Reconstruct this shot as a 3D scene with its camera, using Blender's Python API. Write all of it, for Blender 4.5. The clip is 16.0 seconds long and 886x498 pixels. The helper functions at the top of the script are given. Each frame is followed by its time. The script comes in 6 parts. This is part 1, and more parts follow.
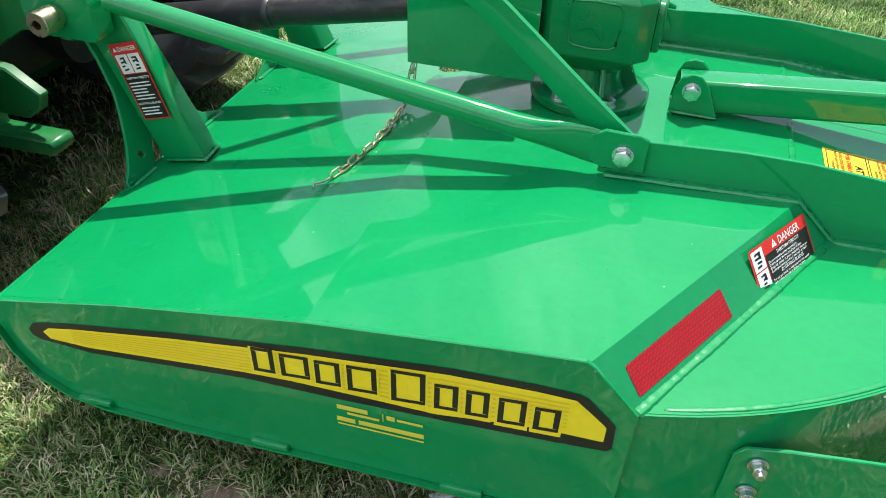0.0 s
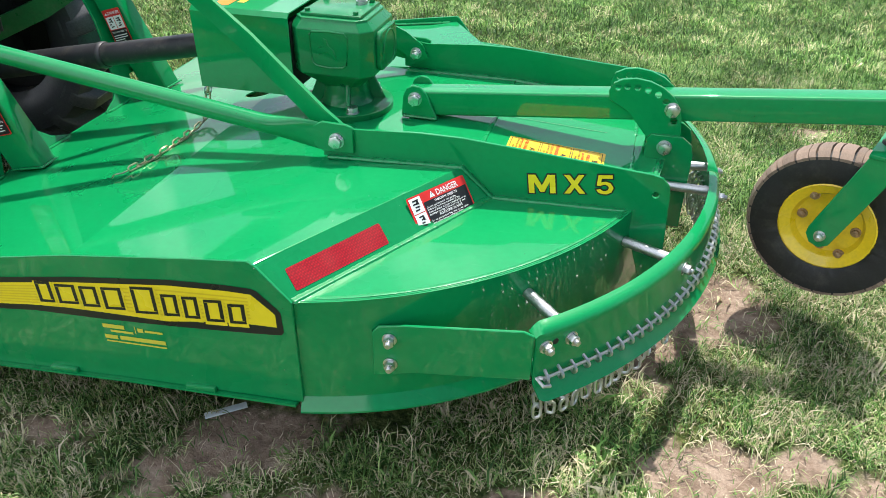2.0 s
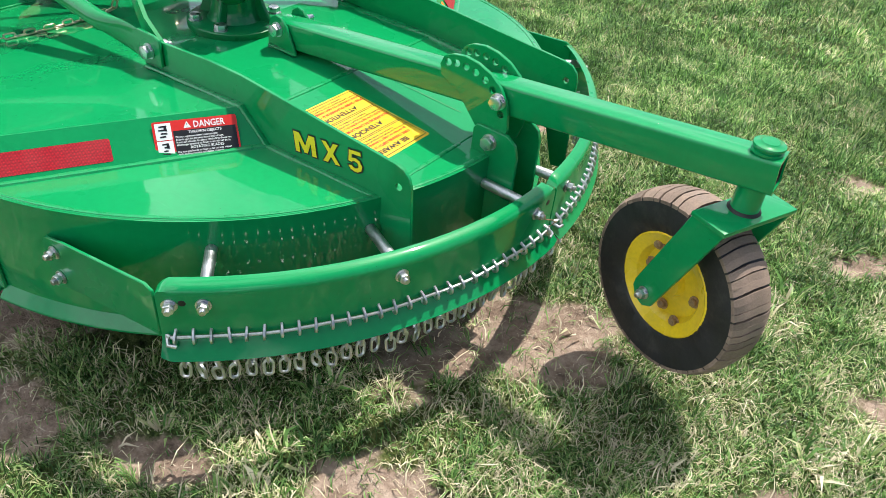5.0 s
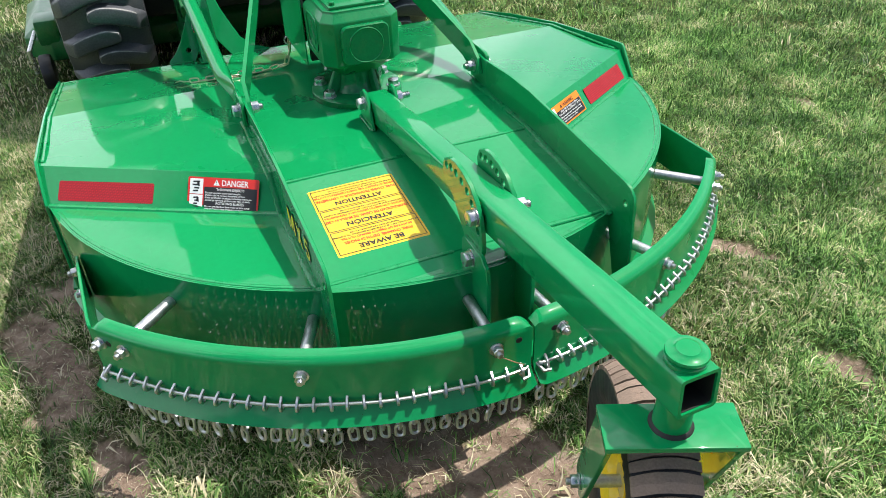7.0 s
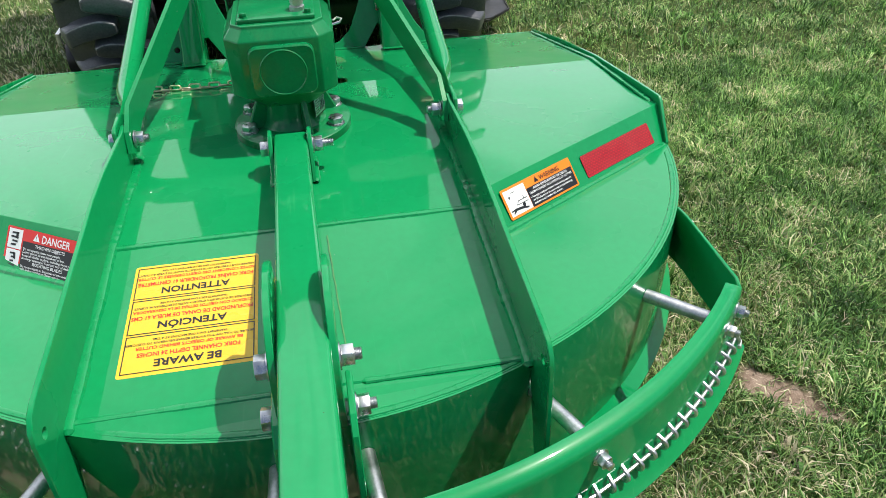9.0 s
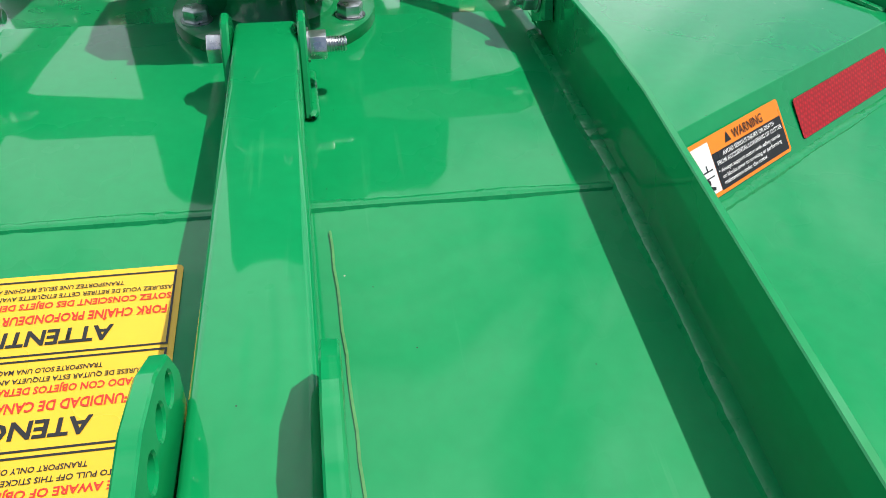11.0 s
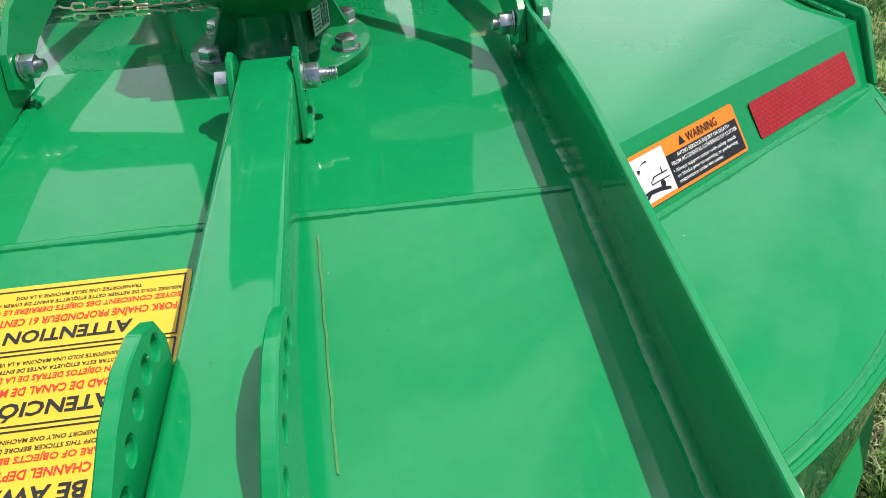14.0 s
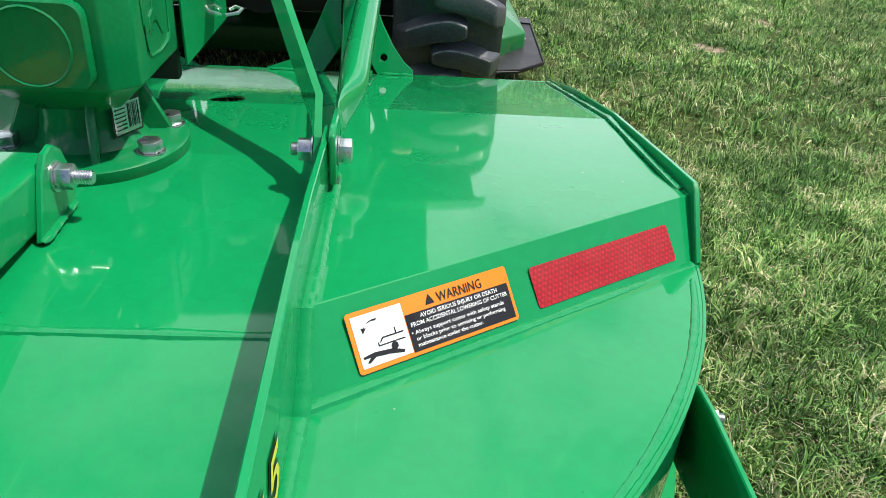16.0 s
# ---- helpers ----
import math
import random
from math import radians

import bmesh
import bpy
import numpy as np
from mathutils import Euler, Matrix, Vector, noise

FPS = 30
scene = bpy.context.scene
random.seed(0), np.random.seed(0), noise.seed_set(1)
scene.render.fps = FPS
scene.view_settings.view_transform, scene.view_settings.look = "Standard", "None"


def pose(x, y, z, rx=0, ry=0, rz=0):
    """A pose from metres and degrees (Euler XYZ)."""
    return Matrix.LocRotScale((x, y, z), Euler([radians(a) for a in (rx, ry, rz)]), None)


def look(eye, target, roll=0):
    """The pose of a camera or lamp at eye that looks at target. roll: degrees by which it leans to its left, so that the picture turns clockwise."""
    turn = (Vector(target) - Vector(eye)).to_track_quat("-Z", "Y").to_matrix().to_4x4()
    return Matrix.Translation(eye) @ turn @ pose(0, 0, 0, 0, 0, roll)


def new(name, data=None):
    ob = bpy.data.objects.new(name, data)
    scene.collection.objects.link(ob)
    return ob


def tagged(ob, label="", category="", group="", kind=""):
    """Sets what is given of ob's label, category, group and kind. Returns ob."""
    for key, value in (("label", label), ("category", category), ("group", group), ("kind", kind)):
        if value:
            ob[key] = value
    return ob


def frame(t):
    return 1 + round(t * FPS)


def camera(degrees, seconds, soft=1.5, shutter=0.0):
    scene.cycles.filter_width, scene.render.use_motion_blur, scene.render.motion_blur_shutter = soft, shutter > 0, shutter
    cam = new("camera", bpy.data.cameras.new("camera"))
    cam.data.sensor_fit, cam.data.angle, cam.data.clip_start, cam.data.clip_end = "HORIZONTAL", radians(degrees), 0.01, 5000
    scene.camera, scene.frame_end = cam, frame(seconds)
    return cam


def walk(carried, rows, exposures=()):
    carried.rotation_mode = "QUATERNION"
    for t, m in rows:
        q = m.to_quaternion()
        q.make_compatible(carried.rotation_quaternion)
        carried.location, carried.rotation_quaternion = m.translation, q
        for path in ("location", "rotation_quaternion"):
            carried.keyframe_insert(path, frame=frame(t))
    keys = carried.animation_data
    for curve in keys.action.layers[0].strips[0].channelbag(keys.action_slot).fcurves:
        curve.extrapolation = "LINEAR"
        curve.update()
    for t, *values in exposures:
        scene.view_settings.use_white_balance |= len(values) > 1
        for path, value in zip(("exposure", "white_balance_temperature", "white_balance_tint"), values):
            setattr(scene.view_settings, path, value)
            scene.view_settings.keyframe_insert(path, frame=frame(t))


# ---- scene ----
cam = camera(61.4, 16.0, soft=0.8)
PATH = [
    (0, (0.107, -1.586, 1.311), (-0.337, -0.083, 0.068), 1.8),
    (0.5, (0.293, -1.666, 1.322), (-0.219, -0.116, 0.166), 1.7),
    (1, (0.49, -1.716, 1.337), (-0.058, -0.152, 0.218), 1.2),
    (1.5, (0.633, -1.797, 1.36), (0.131, -0.21, 0.252), -0.3),
    (2, (0.758, -1.921, 1.379), (0.344, -0.295, 0.29), 0.7),
    (2.5, (0.934, -1.963, 1.416), (0.534, -0.308, 0.368), 1.9),
    (3, (1.198, -1.954, 1.423), (0.762, -0.314, 0.365), 3.5),
    (3.5, (1.31, -1.866, 1.408), (0.853, -0.235, 0.345), 5.8),
    (4, (1.382, -1.648, 1.396), (0.837, -0.088, 0.269), 7.0),
    (4.2, (1.449, -1.581, 1.395), (0.829, -0.07, 0.241), 6.6),
    (6.3, (1.845, -0.819, 1.43), (0.606, 0.082, 0.145), 2.8),
    (6.5, (1.904, -0.716, 1.443), (0.581, 0.082, 0.173), 1.3),
    (7, (2.006, -0.546, 1.467), (0.509, 0.061, 0.288), -1.8),
    (7.5, (1.984, -0.337, 1.445), (0.397, 0.221, 0.364), -1.1),
    (8, (1.938, -0.152, 1.457), (0.292, 0.284, 0.409), -0.9),
    (8.2, (1.913, -0.073, 1.454), (0.244, 0.276, 0.409), -1.4),
    (10.3, (1.033, 0.154, 1.001), (-0.443, 0.459, -0.314), 1.0),
    (10.5, (1.005, 0.142, 0.976), (-0.465, 0.454, -0.344), 1.8),
    (11, (0.977, 0.078, 0.966), (-0.518, 0.35, -0.335), 2.1),
    (11.5, (0.972, 0.005, 0.976), (-0.549, 0.168, -0.313), 0.8),
    (12, (0.975, -0.066, 0.985), (-0.574, 0.003, -0.278), -0.2),
    (12.5, (0.993, -0.091, 0.995), (-0.563, -0.08, -0.261), -1.7),
    (13, (1.019, -0.022, 0.998), (-0.534, 0.019, -0.262), -3.0),
    (13.5, (1.048, 0.048, 1.003), (-0.504, 0.164, -0.254), -3.3),
    (14, (1.074, 0.138, 1.007), (-0.478, 0.292, -0.246), -2.9),
    (14.5, (1.091, 0.252, 0.988), (-0.481, 0.432, -0.234), -2.0),
    (15, (1.106, 0.342, 0.994), (-0.534, 0.514, -0.136), -0.3),
    (15.5, (1.113, 0.409, 1.038), (-0.586, 0.5625, -0.0075), 1.15),
    (16, (1.005, 0.461, 1.005), (-0.7065, 0.592, -0.027), 4.2),
]
walk(cam, [(t, look(eye, target, roll)) for t, eye, target, roll in PATH],
     exposures=[(0, 0.5), (4.2, 0.46), (7.0, 0.27), (8.2, 0.17), (10.3, -0.08), (14.5, -0.1), (15.3, 0.02), (16, 0.12)])

# ---- light ----
SUN_ELEV, SUN_AZ = 63.5, 2.0          # azimuth: degrees from +y towards +x
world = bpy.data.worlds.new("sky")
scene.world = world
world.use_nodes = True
wn, wl = world.node_tree.nodes, world.node_tree.links
wn.clear()
w_out = wn.new("ShaderNodeOutputWorld")
w_bg = wn.new("ShaderNodeBackground")
w_sky = wn.new("ShaderNodeTexSky")
w_sky.sky_type = "NISHITA"
w_sky.sun_disc = False
w_sky.sun_elevation = radians(SUN_ELEV)
w_sky.sun_rotation = radians(SUN_AZ)
w_sky.dust_density = 2.2
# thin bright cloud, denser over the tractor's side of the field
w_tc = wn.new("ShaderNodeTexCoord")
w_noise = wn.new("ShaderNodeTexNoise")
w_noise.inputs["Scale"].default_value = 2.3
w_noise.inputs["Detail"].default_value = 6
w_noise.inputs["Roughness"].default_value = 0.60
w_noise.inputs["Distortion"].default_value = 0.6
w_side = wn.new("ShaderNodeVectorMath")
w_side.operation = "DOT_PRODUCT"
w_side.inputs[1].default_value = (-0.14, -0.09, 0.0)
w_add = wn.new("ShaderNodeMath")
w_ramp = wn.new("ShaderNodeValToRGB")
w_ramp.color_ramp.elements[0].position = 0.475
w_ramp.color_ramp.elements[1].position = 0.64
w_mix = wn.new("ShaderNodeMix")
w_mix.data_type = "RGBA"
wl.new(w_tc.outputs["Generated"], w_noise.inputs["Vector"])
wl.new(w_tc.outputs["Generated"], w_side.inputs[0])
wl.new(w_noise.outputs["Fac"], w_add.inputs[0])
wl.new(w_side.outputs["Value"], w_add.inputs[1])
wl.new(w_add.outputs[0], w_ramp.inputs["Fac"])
# cloud shines more strongly round the sun
w_glow = wn.new("ShaderNodeVectorMath")
w_glow.operation = "DOT_PRODUCT"
w_glow.inputs[1].default_value = (math.cos(radians(SUN_ELEV)) * math.sin(radians(SUN_AZ)), math.cos(radians(SUN_ELEV)) * math.cos(radians(SUN_AZ)), math.sin(radians(SUN_ELEV)))
w_pow = wn.new("ShaderNodeMath")
w_pow.operation = "POWER"
w_pow.inputs[1].default_value = 7
w_pow.use_clamp = True
w_gain = wn.new("ShaderNodeMath")
w_gain.operation = "MULTIPLY_ADD"
w_gain.inputs[1].default_value, w_gain.inputs[2].default_value = 0.9, 0.96
w_white = wn.new("ShaderNodeVectorMath")
w_white.operation = "SCALE"
w_white.inputs[0].default_value = (12.2, 13.0, 14.2)
wl.new(w_tc.outputs["Generated"], w_glow.inputs[0])
wl.new(w_glow.outputs["Value"], w_pow.inputs[0])
wl.new(w_pow.outputs[0], w_gain.inputs[0])
wl.new(w_gain.outputs[0], w_white.inputs["Scale"])
wl.new(w_white.outputs["Vector"], w_mix.inputs[7])
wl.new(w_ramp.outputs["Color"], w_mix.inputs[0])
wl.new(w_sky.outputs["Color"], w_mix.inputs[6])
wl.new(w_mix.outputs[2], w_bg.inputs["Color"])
w_bg.inputs["Strength"].default_value = 0.105
wl.new(w_bg.outputs["Background"], w_out.inputs["Surface"])

sun_data = bpy.data.lights.new("sun", "SUN")
sun_data.energy, sun_data.angle, sun_data.color = 5.0, radians(0.55), (1.0, 0.955, 0.88)
sun = new("sun", sun_data)
ce, se = math.cos(radians(SUN_ELEV)), math.sin(radians(SUN_ELEV))
SUN_DIR = Vector((ce * math.sin(radians(SUN_AZ)), ce * math.cos(radians(SUN_AZ)), se))
sun.matrix_world = look(SUN_DIR * 20, (0, 0, 0))


# ---- materials ----
def material(name, color, rough=0.5, metal=0.0, vary=0.12, scale=9.0, grain=160.0, bump=0.05, bump_scale=None,
             coat=0.0, dust=0.0, dust_color=(0.32, 0.27, 0.2), spec=0.5, rand=0.0, noise_dist=0.001):
    """A surface with colour variation at two scales, roughness variation, fine relief and a little dust."""
    m = bpy.data.materials.new(name)
    m.use_nodes = True
    n, l = m.node_tree.nodes, m.node_tree.links
    b = n["Principled BSDF"]
    tc = n.new("ShaderNodeTexCoord")
    big = n.new("ShaderNodeTexNoise")
    big.inputs["Scale"].default_value, big.inputs["Detail"].default_value = scale, 4
    fine = n.new("ShaderNodeTexNoise")
    fine.inputs["Scale"].default_value, fine.inputs["Detail"].default_value = grain, 3
    for t in (big, fine):
        l.new(tc.outputs["Object"], t.inputs["Vector"])
    add = n.new("ShaderNodeMath")
    add.operation = "ADD"
    l.new(big.outputs["Fac"], add.inputs[0])
    l.new(fine.outputs["Fac"], add.inputs[1])
    last = add
    if rand:
        info = n.new("ShaderNodeObjectInfo")
        mul = n.new("ShaderNodeMath")
        mul.operation = "MULTIPLY_ADD"
        mul.inputs[1].default_value, mul.inputs[2].default_value = rand, -rand / 2
        l.new(info.outputs["Random"], mul.inputs[0])
        add2 = n.new("ShaderNodeMath")
        add2.operation = "ADD"
        l.new(add.outputs[0], add2.inputs[0])
        l.new(mul.outputs[0], add2.inputs[1])
        last = add2
    ramp = n.new("ShaderNodeMapRange")
    ramp.inputs["From Min"].default_value, ramp.inputs["From Max"].default_value = 0.6, 1.4
    ramp.inputs["To Min"].default_value, ramp.inputs["To Max"].default_value = 1 - vary, 1 + vary
    l.new(last.outputs[0], ramp.inputs["Value"])
    col = n.new("ShaderNodeVectorMath")
    col.operation = "SCALE"
    col.inputs[0].default_value = color
    l.new(ramp.outputs["Result"], col.inputs["Scale"])
    base = col.outputs["Vector"]
    if dust:
        dn = n.new("ShaderNodeTexNoise")
        dn.inputs["Scale"].default_value, dn.inputs["Detail"].default_value, dn.inputs["Roughness"].default_value = scale * 1.7, 8, 0.65
        l.new(tc.outputs["Object"], dn.inputs["Vector"])
        dr = n.new("ShaderNodeMapRange")
        dr.inputs["From Min"].default_value, dr.inputs["From Max"].default_value = 0.52, 0.8
        dr.inputs["To Max"].default_value = dust
        l.new(dn.outputs["Fac"], dr.inputs["Value"])
        mx = n.new("ShaderNodeMix")
        mx.data_type = "RGBA"
        mx.inputs[7].default_value = (*dust_color, 1)
        l.new(dr.outputs["Result"], mx.inputs[0])
        l.new(base, mx.inputs[6])
        base = mx.outputs[2]
    l.new(base, b.inputs["Base Color"])
    rr = n.new("ShaderNodeMapRange")
    rr.inputs["From Min"].default_value, rr.inputs["From Max"].default_value = 0.3, 0.7
    rr.inputs["To Min"].default_value, rr.inputs["To Max"].default_value = max(0.02, rough * 0.75), min(1, rough * 1.3)
    l.new(big.outputs["Fac"], rr.inputs["Value"])
    l.new(rr.outputs["Result"], b.inputs["Roughness"])
    b.inputs["Metallic"].default_value = metal
    b.inputs["Specular IOR Level"].default_value = spec
    b.inputs["Coat Weight"].default_value = coat
    b.inputs["Coat Roughness"].default_value = 0.04
    if bump:
        bn = n.new("ShaderNodeBump")
        bn.inputs["Strength"].default_value, bn.inputs["Distance"].default_value = bump, noise_dist
        src = fine
        if bump_scale:
            src = n.new("ShaderNodeTexNoise")
            src.inputs["Scale"].default_value, src.inputs["Detail"].default_value = bump_scale, 3
            l.new(tc.outputs["Object"], src.inputs["Vector"])
        l.new(src.outputs["Fac"], bn.inputs["Height"])
        l.new(bn.outputs["Normal"], b.inputs["Normal"])
        if coat:
            l.new(bn.outputs["Normal"], b.inputs["Coat Normal"])
    return m


GREEN = material("green_paint", (0.003, 0.240, 0.072), 0.3, vary=0.08, scale=5, grain=70, bump=0.05, bump_scale=9, coat=0.92, dust=0.008, spec=0.05, noise_dist=0.004)
GREEN_CAST = material("green_cast_iron", (0.002, 0.185, 0.056), 0.32, vary=0.15, scale=12, grain=160, bump=0.3, bump_scale=70, coat=0.5, dust=0.07, dust_color=(0.26, 0.11, 0.04), spec=0.2)
GREEN_DARK = material("green_tractor_paint", (0.006, 0.15, 0.035), 0.33, vary=0.2, scale=8, grain=90, bump=0.1, coat=0.2, dust=0.2)
WELD = material("painted_weld", (0.002, 0.23, 0.068), 0.3, vary=0.10, scale=40, grain=300, bump=0.3, bump_scale=150, coat=0.7, spec=0.2)
ZINC = material("zinc_plate", (0.62, 0.63, 0.64), 0.3, metal=1.0, vary=0.15, scale=40, grain=300, bump=0.1, rand=0.25)
STEEL = material("galvanised_steel", (0.56, 0.57, 0.58), 0.40, metal=1.0, vary=0.25, scale=30, grain=220, bump=0.15, rand=0.3)
BRASSY = material("yellow_zinc", (0.56, 0.50, 0.32), 0.33, metal=1.0, vary=0.25, scale=60, grain=300, bump=0.1, rand=0.3)
RUST = material("rusty_bolt", (0.42, 0.27, 0.16), 0.5, metal=0.6, vary=0.4, scale=80, grain=400, bump=0.3)
RUBBER = material("black_rubber", (0.016, 0.016, 0.017), 0.55, vary=0.35, scale=14, grain=200, bump=0.35, dust=0.25, dust_color=(0.16, 0.14, 0.12))
TREAD = material("worn_laminate_rubber", (0.215, 0.155, 0.12), 0.8, vary=0.3, scale=30, grain=260, bump=0.7, dust=0.3, dust_color=(0.2, 0.15, 0.11), rand=0.6)
TYRE = material("tyre_rubber", (0.058, 0.061, 0.070), 0.36, vary=0.35, scale=9, grain=150, bump=0.4, dust=0.45, dust_color=(0.13, 0.125, 0.12))
STREAK = material("olive_streak", (0.05, 0.235, 0.055), 0.35, vary=0.3, scale=30, coat=0.6)
LUG_RUBBER = material("lug_rubber", (0.080, 0.085, 0.098), 0.36, vary=0.4, scale=9, grain=150, bump=0.4, dust=0.4, dust_color=(0.16, 0.155, 0.15))
# pale for wear and for a painted-in sky highlight on upper lug edges
LIT_WORN_EDGE = material("lit_worn_rubber_edge", (0.25, 0.25, 0.25), 0.5, vary=0.6, scale=30, grain=150, bump=0.3, dust=0.3, dust_color=(0.10, 0.10, 0.105))
YELLOW = material("yellow_rim_paint", (0.86, 0.60, 0.02), 0.32, vary=0.12, scale=12, grain=120, bump=0.1, coat=0.4, dust=0.12)
BLACK_PLASTIC = material("black_plastic", (0.02, 0.02, 0.024), 0.42, vary=0.2, scale=12, grain=120, bump=0.15, dust=0.2)
DARK = material("dark_greasy_metal", (0.016, 0.017, 0.015), 0.6, metal=0.2, vary=0.3, scale=15, grain=120, bump=0.2)
TINTED = material("tinted_glass", (0.012, 0.016, 0.015), 0.05, vary=0.1, scale=3, grain=20, bump=0, spec=0.5)
INK = material("black_ink", (0.012, 0.012, 0.013), 0.35, vary=0.08, bump=0)
PAPER_Y = material("yellow_vinyl", (0.76, 0.47, 0.03), 0.3, vary=0.05, scale=4, grain=60, bump=0.03)
DECAL_Y = material("yellow_decal", (0.84, 0.66, 0.02), 0.28, vary=0.05, scale=4, grain=60, bump=0.03)
DECAL_Y2 = material("yellow_decal_pinstripe", (0.72, 0.52, 0.02), 0.28, vary=0.05, scale=4, grain=60, bump=0.03)
PAPER_W = material("white_vinyl", (0.78, 0.78, 0.78), 0.32, vary=0.04, scale=6, grain=80, bump=0.03)
PAPER_R = material("red_vinyl", (0.62, 0.025, 0.02), 0.32, vary=0.06, scale=6, grain=80, bump=0.03)
PAPER_O = material("orange_vinyl", (0.85, 0.22, 0.012), 0.32, vary=0.05, scale=6, grain=80, bump=0.03)
INK_R = material("red_ink", (0.6, 0.03, 0.015), 0.35, vary=0.06, bump=0)
REFLECT = material("red_reflective_tape", (0.5, 0.012, 0.02), 0.5, vary=0.1, scale=20, grain=200, bump=0.05)
INK_G = material("pale_yellow_ink", (0.62, 0.58, 0.06), 0.4, vary=0.06, bump=0)
PLASTIC_STRIP = material("pale_plastic", (0.6, 0.66, 0.7), 0.4, vary=0.12, scale=20, grain=120, bump=0.1, dust=0.3)

# chips and dried specks on the paint
for _m, _sc, _th, _c in ((GREEN, 26.0, 0.035, (0.30, 0.34, 0.26)), (GREEN, 60.0, 0.05, (0.02, 0.05, 0.02))):
    _n, _l = _m.node_tree.nodes, _m.node_tree.links
    _b = _n["Principled BSDF"]
    _old = _b.inputs["Base Color"].links[0].from_socket
    _tc = _n.new("ShaderNodeTexCoord")
    _vo = _n.new("ShaderNodeTexVoronoi")
    _vo.inputs["Scale"].default_value = _sc
    _wo = _n.new("ShaderNodeTexNoise")
    _wo.inputs["Scale"].default_value = 3.0
    _l.new(_tc.outputs["Object"], _vo.inputs["Vector"])
    _l.new(_tc.outputs["Object"], _wo.inputs["Vector"])
    _k = _n.new("ShaderNodeMath")
    _k.operation = "MULTIPLY"
    _k.inputs[1].default_value = _th * 2
    _l.new(_wo.outputs["Fac"], _k.inputs[0])
    _lt = _n.new("ShaderNodeMath")
    _lt.operation = "LESS_THAN"
    _l.new(_vo.outputs["Distance"], _lt.inputs[0])
    _l.new(_k.outputs[0], _lt.inputs[1])
    _gate = _n.new("ShaderNodeMath")
    _gate.operation = "GREATER_THAN"
    _gate.inputs[1].default_value = 0.84
    _sep = _n.new("ShaderNodeSeparateColor")
    _l.new(_vo.outputs["Color"], _sep.inputs["Color"])
    _l.new(_sep.outputs["Red"], _gate.inputs[0])
    _and = _n.new("ShaderNodeMath")
    _and.operation = "MULTIPLY"
    _l.new(_lt.outputs[0], _and.inputs[0])
    _l.new(_gate.outputs[0], _and.inputs[1])
    _mx = _n.new("ShaderNodeMix")
    _mx.data_type = "RGBA"
    _mx.inputs[7].default_value = (*_c, 1)
    _l.new(_and.outputs[0], _mx.inputs[0])
    _l.new(_old, _mx.inputs[6])
    _l.new(_mx.outputs[2], _b.inputs["Base Color"])

# fine scuffs along the sheet
_n, _l = GREEN.node_tree.nodes, GREEN.node_tree.links
_b = _n["Principled BSDF"]
_old = _b.inputs["Base Color"].links[0].from_socket
_tc = _n.new("ShaderNodeTexCoord")
_mp = _n.new("ShaderNodeMapping")
_mp.inputs["Scale"].default_value = (5.0, 110.0, 40.0)
_mp.inputs["Rotation"].default_value = (0.0, 0.0, 0.35)
_wo = _n.new("ShaderNodeTexNoise")
_wo.inputs["Scale"].default_value, _wo.inputs["Detail"].default_value = 1.0, 5
_l.new(_tc.outputs["Object"], _mp.inputs["Vector"])
_l.new(_mp.outputs["Vector"], _wo.inputs["Vector"])
_mr = _n.new("ShaderNodeMapRange")
_mr.inputs["From Min"].default_value, _mr.inputs["From Max"].default_value = 0.66, 0.76
_mr.inputs["To Max"].default_value = 0.12
_l.new(_wo.outputs["Fac"], _mr.inputs["Value"])
_mx = _n.new("ShaderNodeMix")
_mx.data_type = "RGBA"
_mx.inputs[7].default_value = (0.10, 0.38, 0.18, 1)
_l.new(_mr.outputs["Result"], _mx.inputs[0])
_l.new(_old, _mx.inputs[6])
_l.new(_mx.outputs[2], _b.inputs["Base Color"])

# honeycomb relief of the reflective tape
_n, _l = REFLECT.node_tree.nodes, REFLECT.node_tree.links
_v = _n.new("ShaderNodeTexVoronoi")
_v.inputs["Scale"].default_value = 210
_v.inputs["Randomness"].default_value = 0.22
_tc = _n.new("ShaderNodeTexCoord")
_l.new(_tc.outputs["Object"], _v.inputs["Vector"])
_mr = _n.new("ShaderNodeMapRange")
_mr.inputs["From Max"].default_value = 0.6
_mr.inputs["To Min"].default_value, _mr.inputs["To Max"].default_value = 1.15, 0.5
_l.new(_v.outputs["Distance"], _mr.inputs["Value"])
_sc = _n.new("ShaderNodeVectorMath")
_sc.operation = "SCALE"
_sc.inputs[0].default_value = (0.50, 0.004, 0.014)
_l.new(_mr.outputs["Result"], _sc.inputs["Scale"])
_l.new(_sc.outputs["Vector"], _n["Principled BSDF"].inputs["Base Color"])


# ---- mesh helpers ----
def thing(name, label, category, at=(0, 0, 0), group=""):
    ob = new(name)
    ob.location = at
    ob.empty_display_size = 0.1
    return tagged(ob, label, category, group)


def finish(name, bm, mat, smooth=35):
    bmesh.ops.recalc_face_normals(bm, faces=bm.faces)
    me = bpy.data.meshes.new(name)
    bm.to_mesh(me)
    bm.free()
    me.materials.append(mat)
    if smooth:
        for p in me.polygons:
            p.use_smooth = True
        me.set_sharp_from_angle(angle=radians(smooth))
    return me


def part(name, bm, mat, parent, label="", smooth=35, m=None):
    """One mesh object under a thing or under a part, in the thing's own axes."""
    ob = new(name, finish(name, bm, mat, smooth))
    return place(ob, parent, label, m)


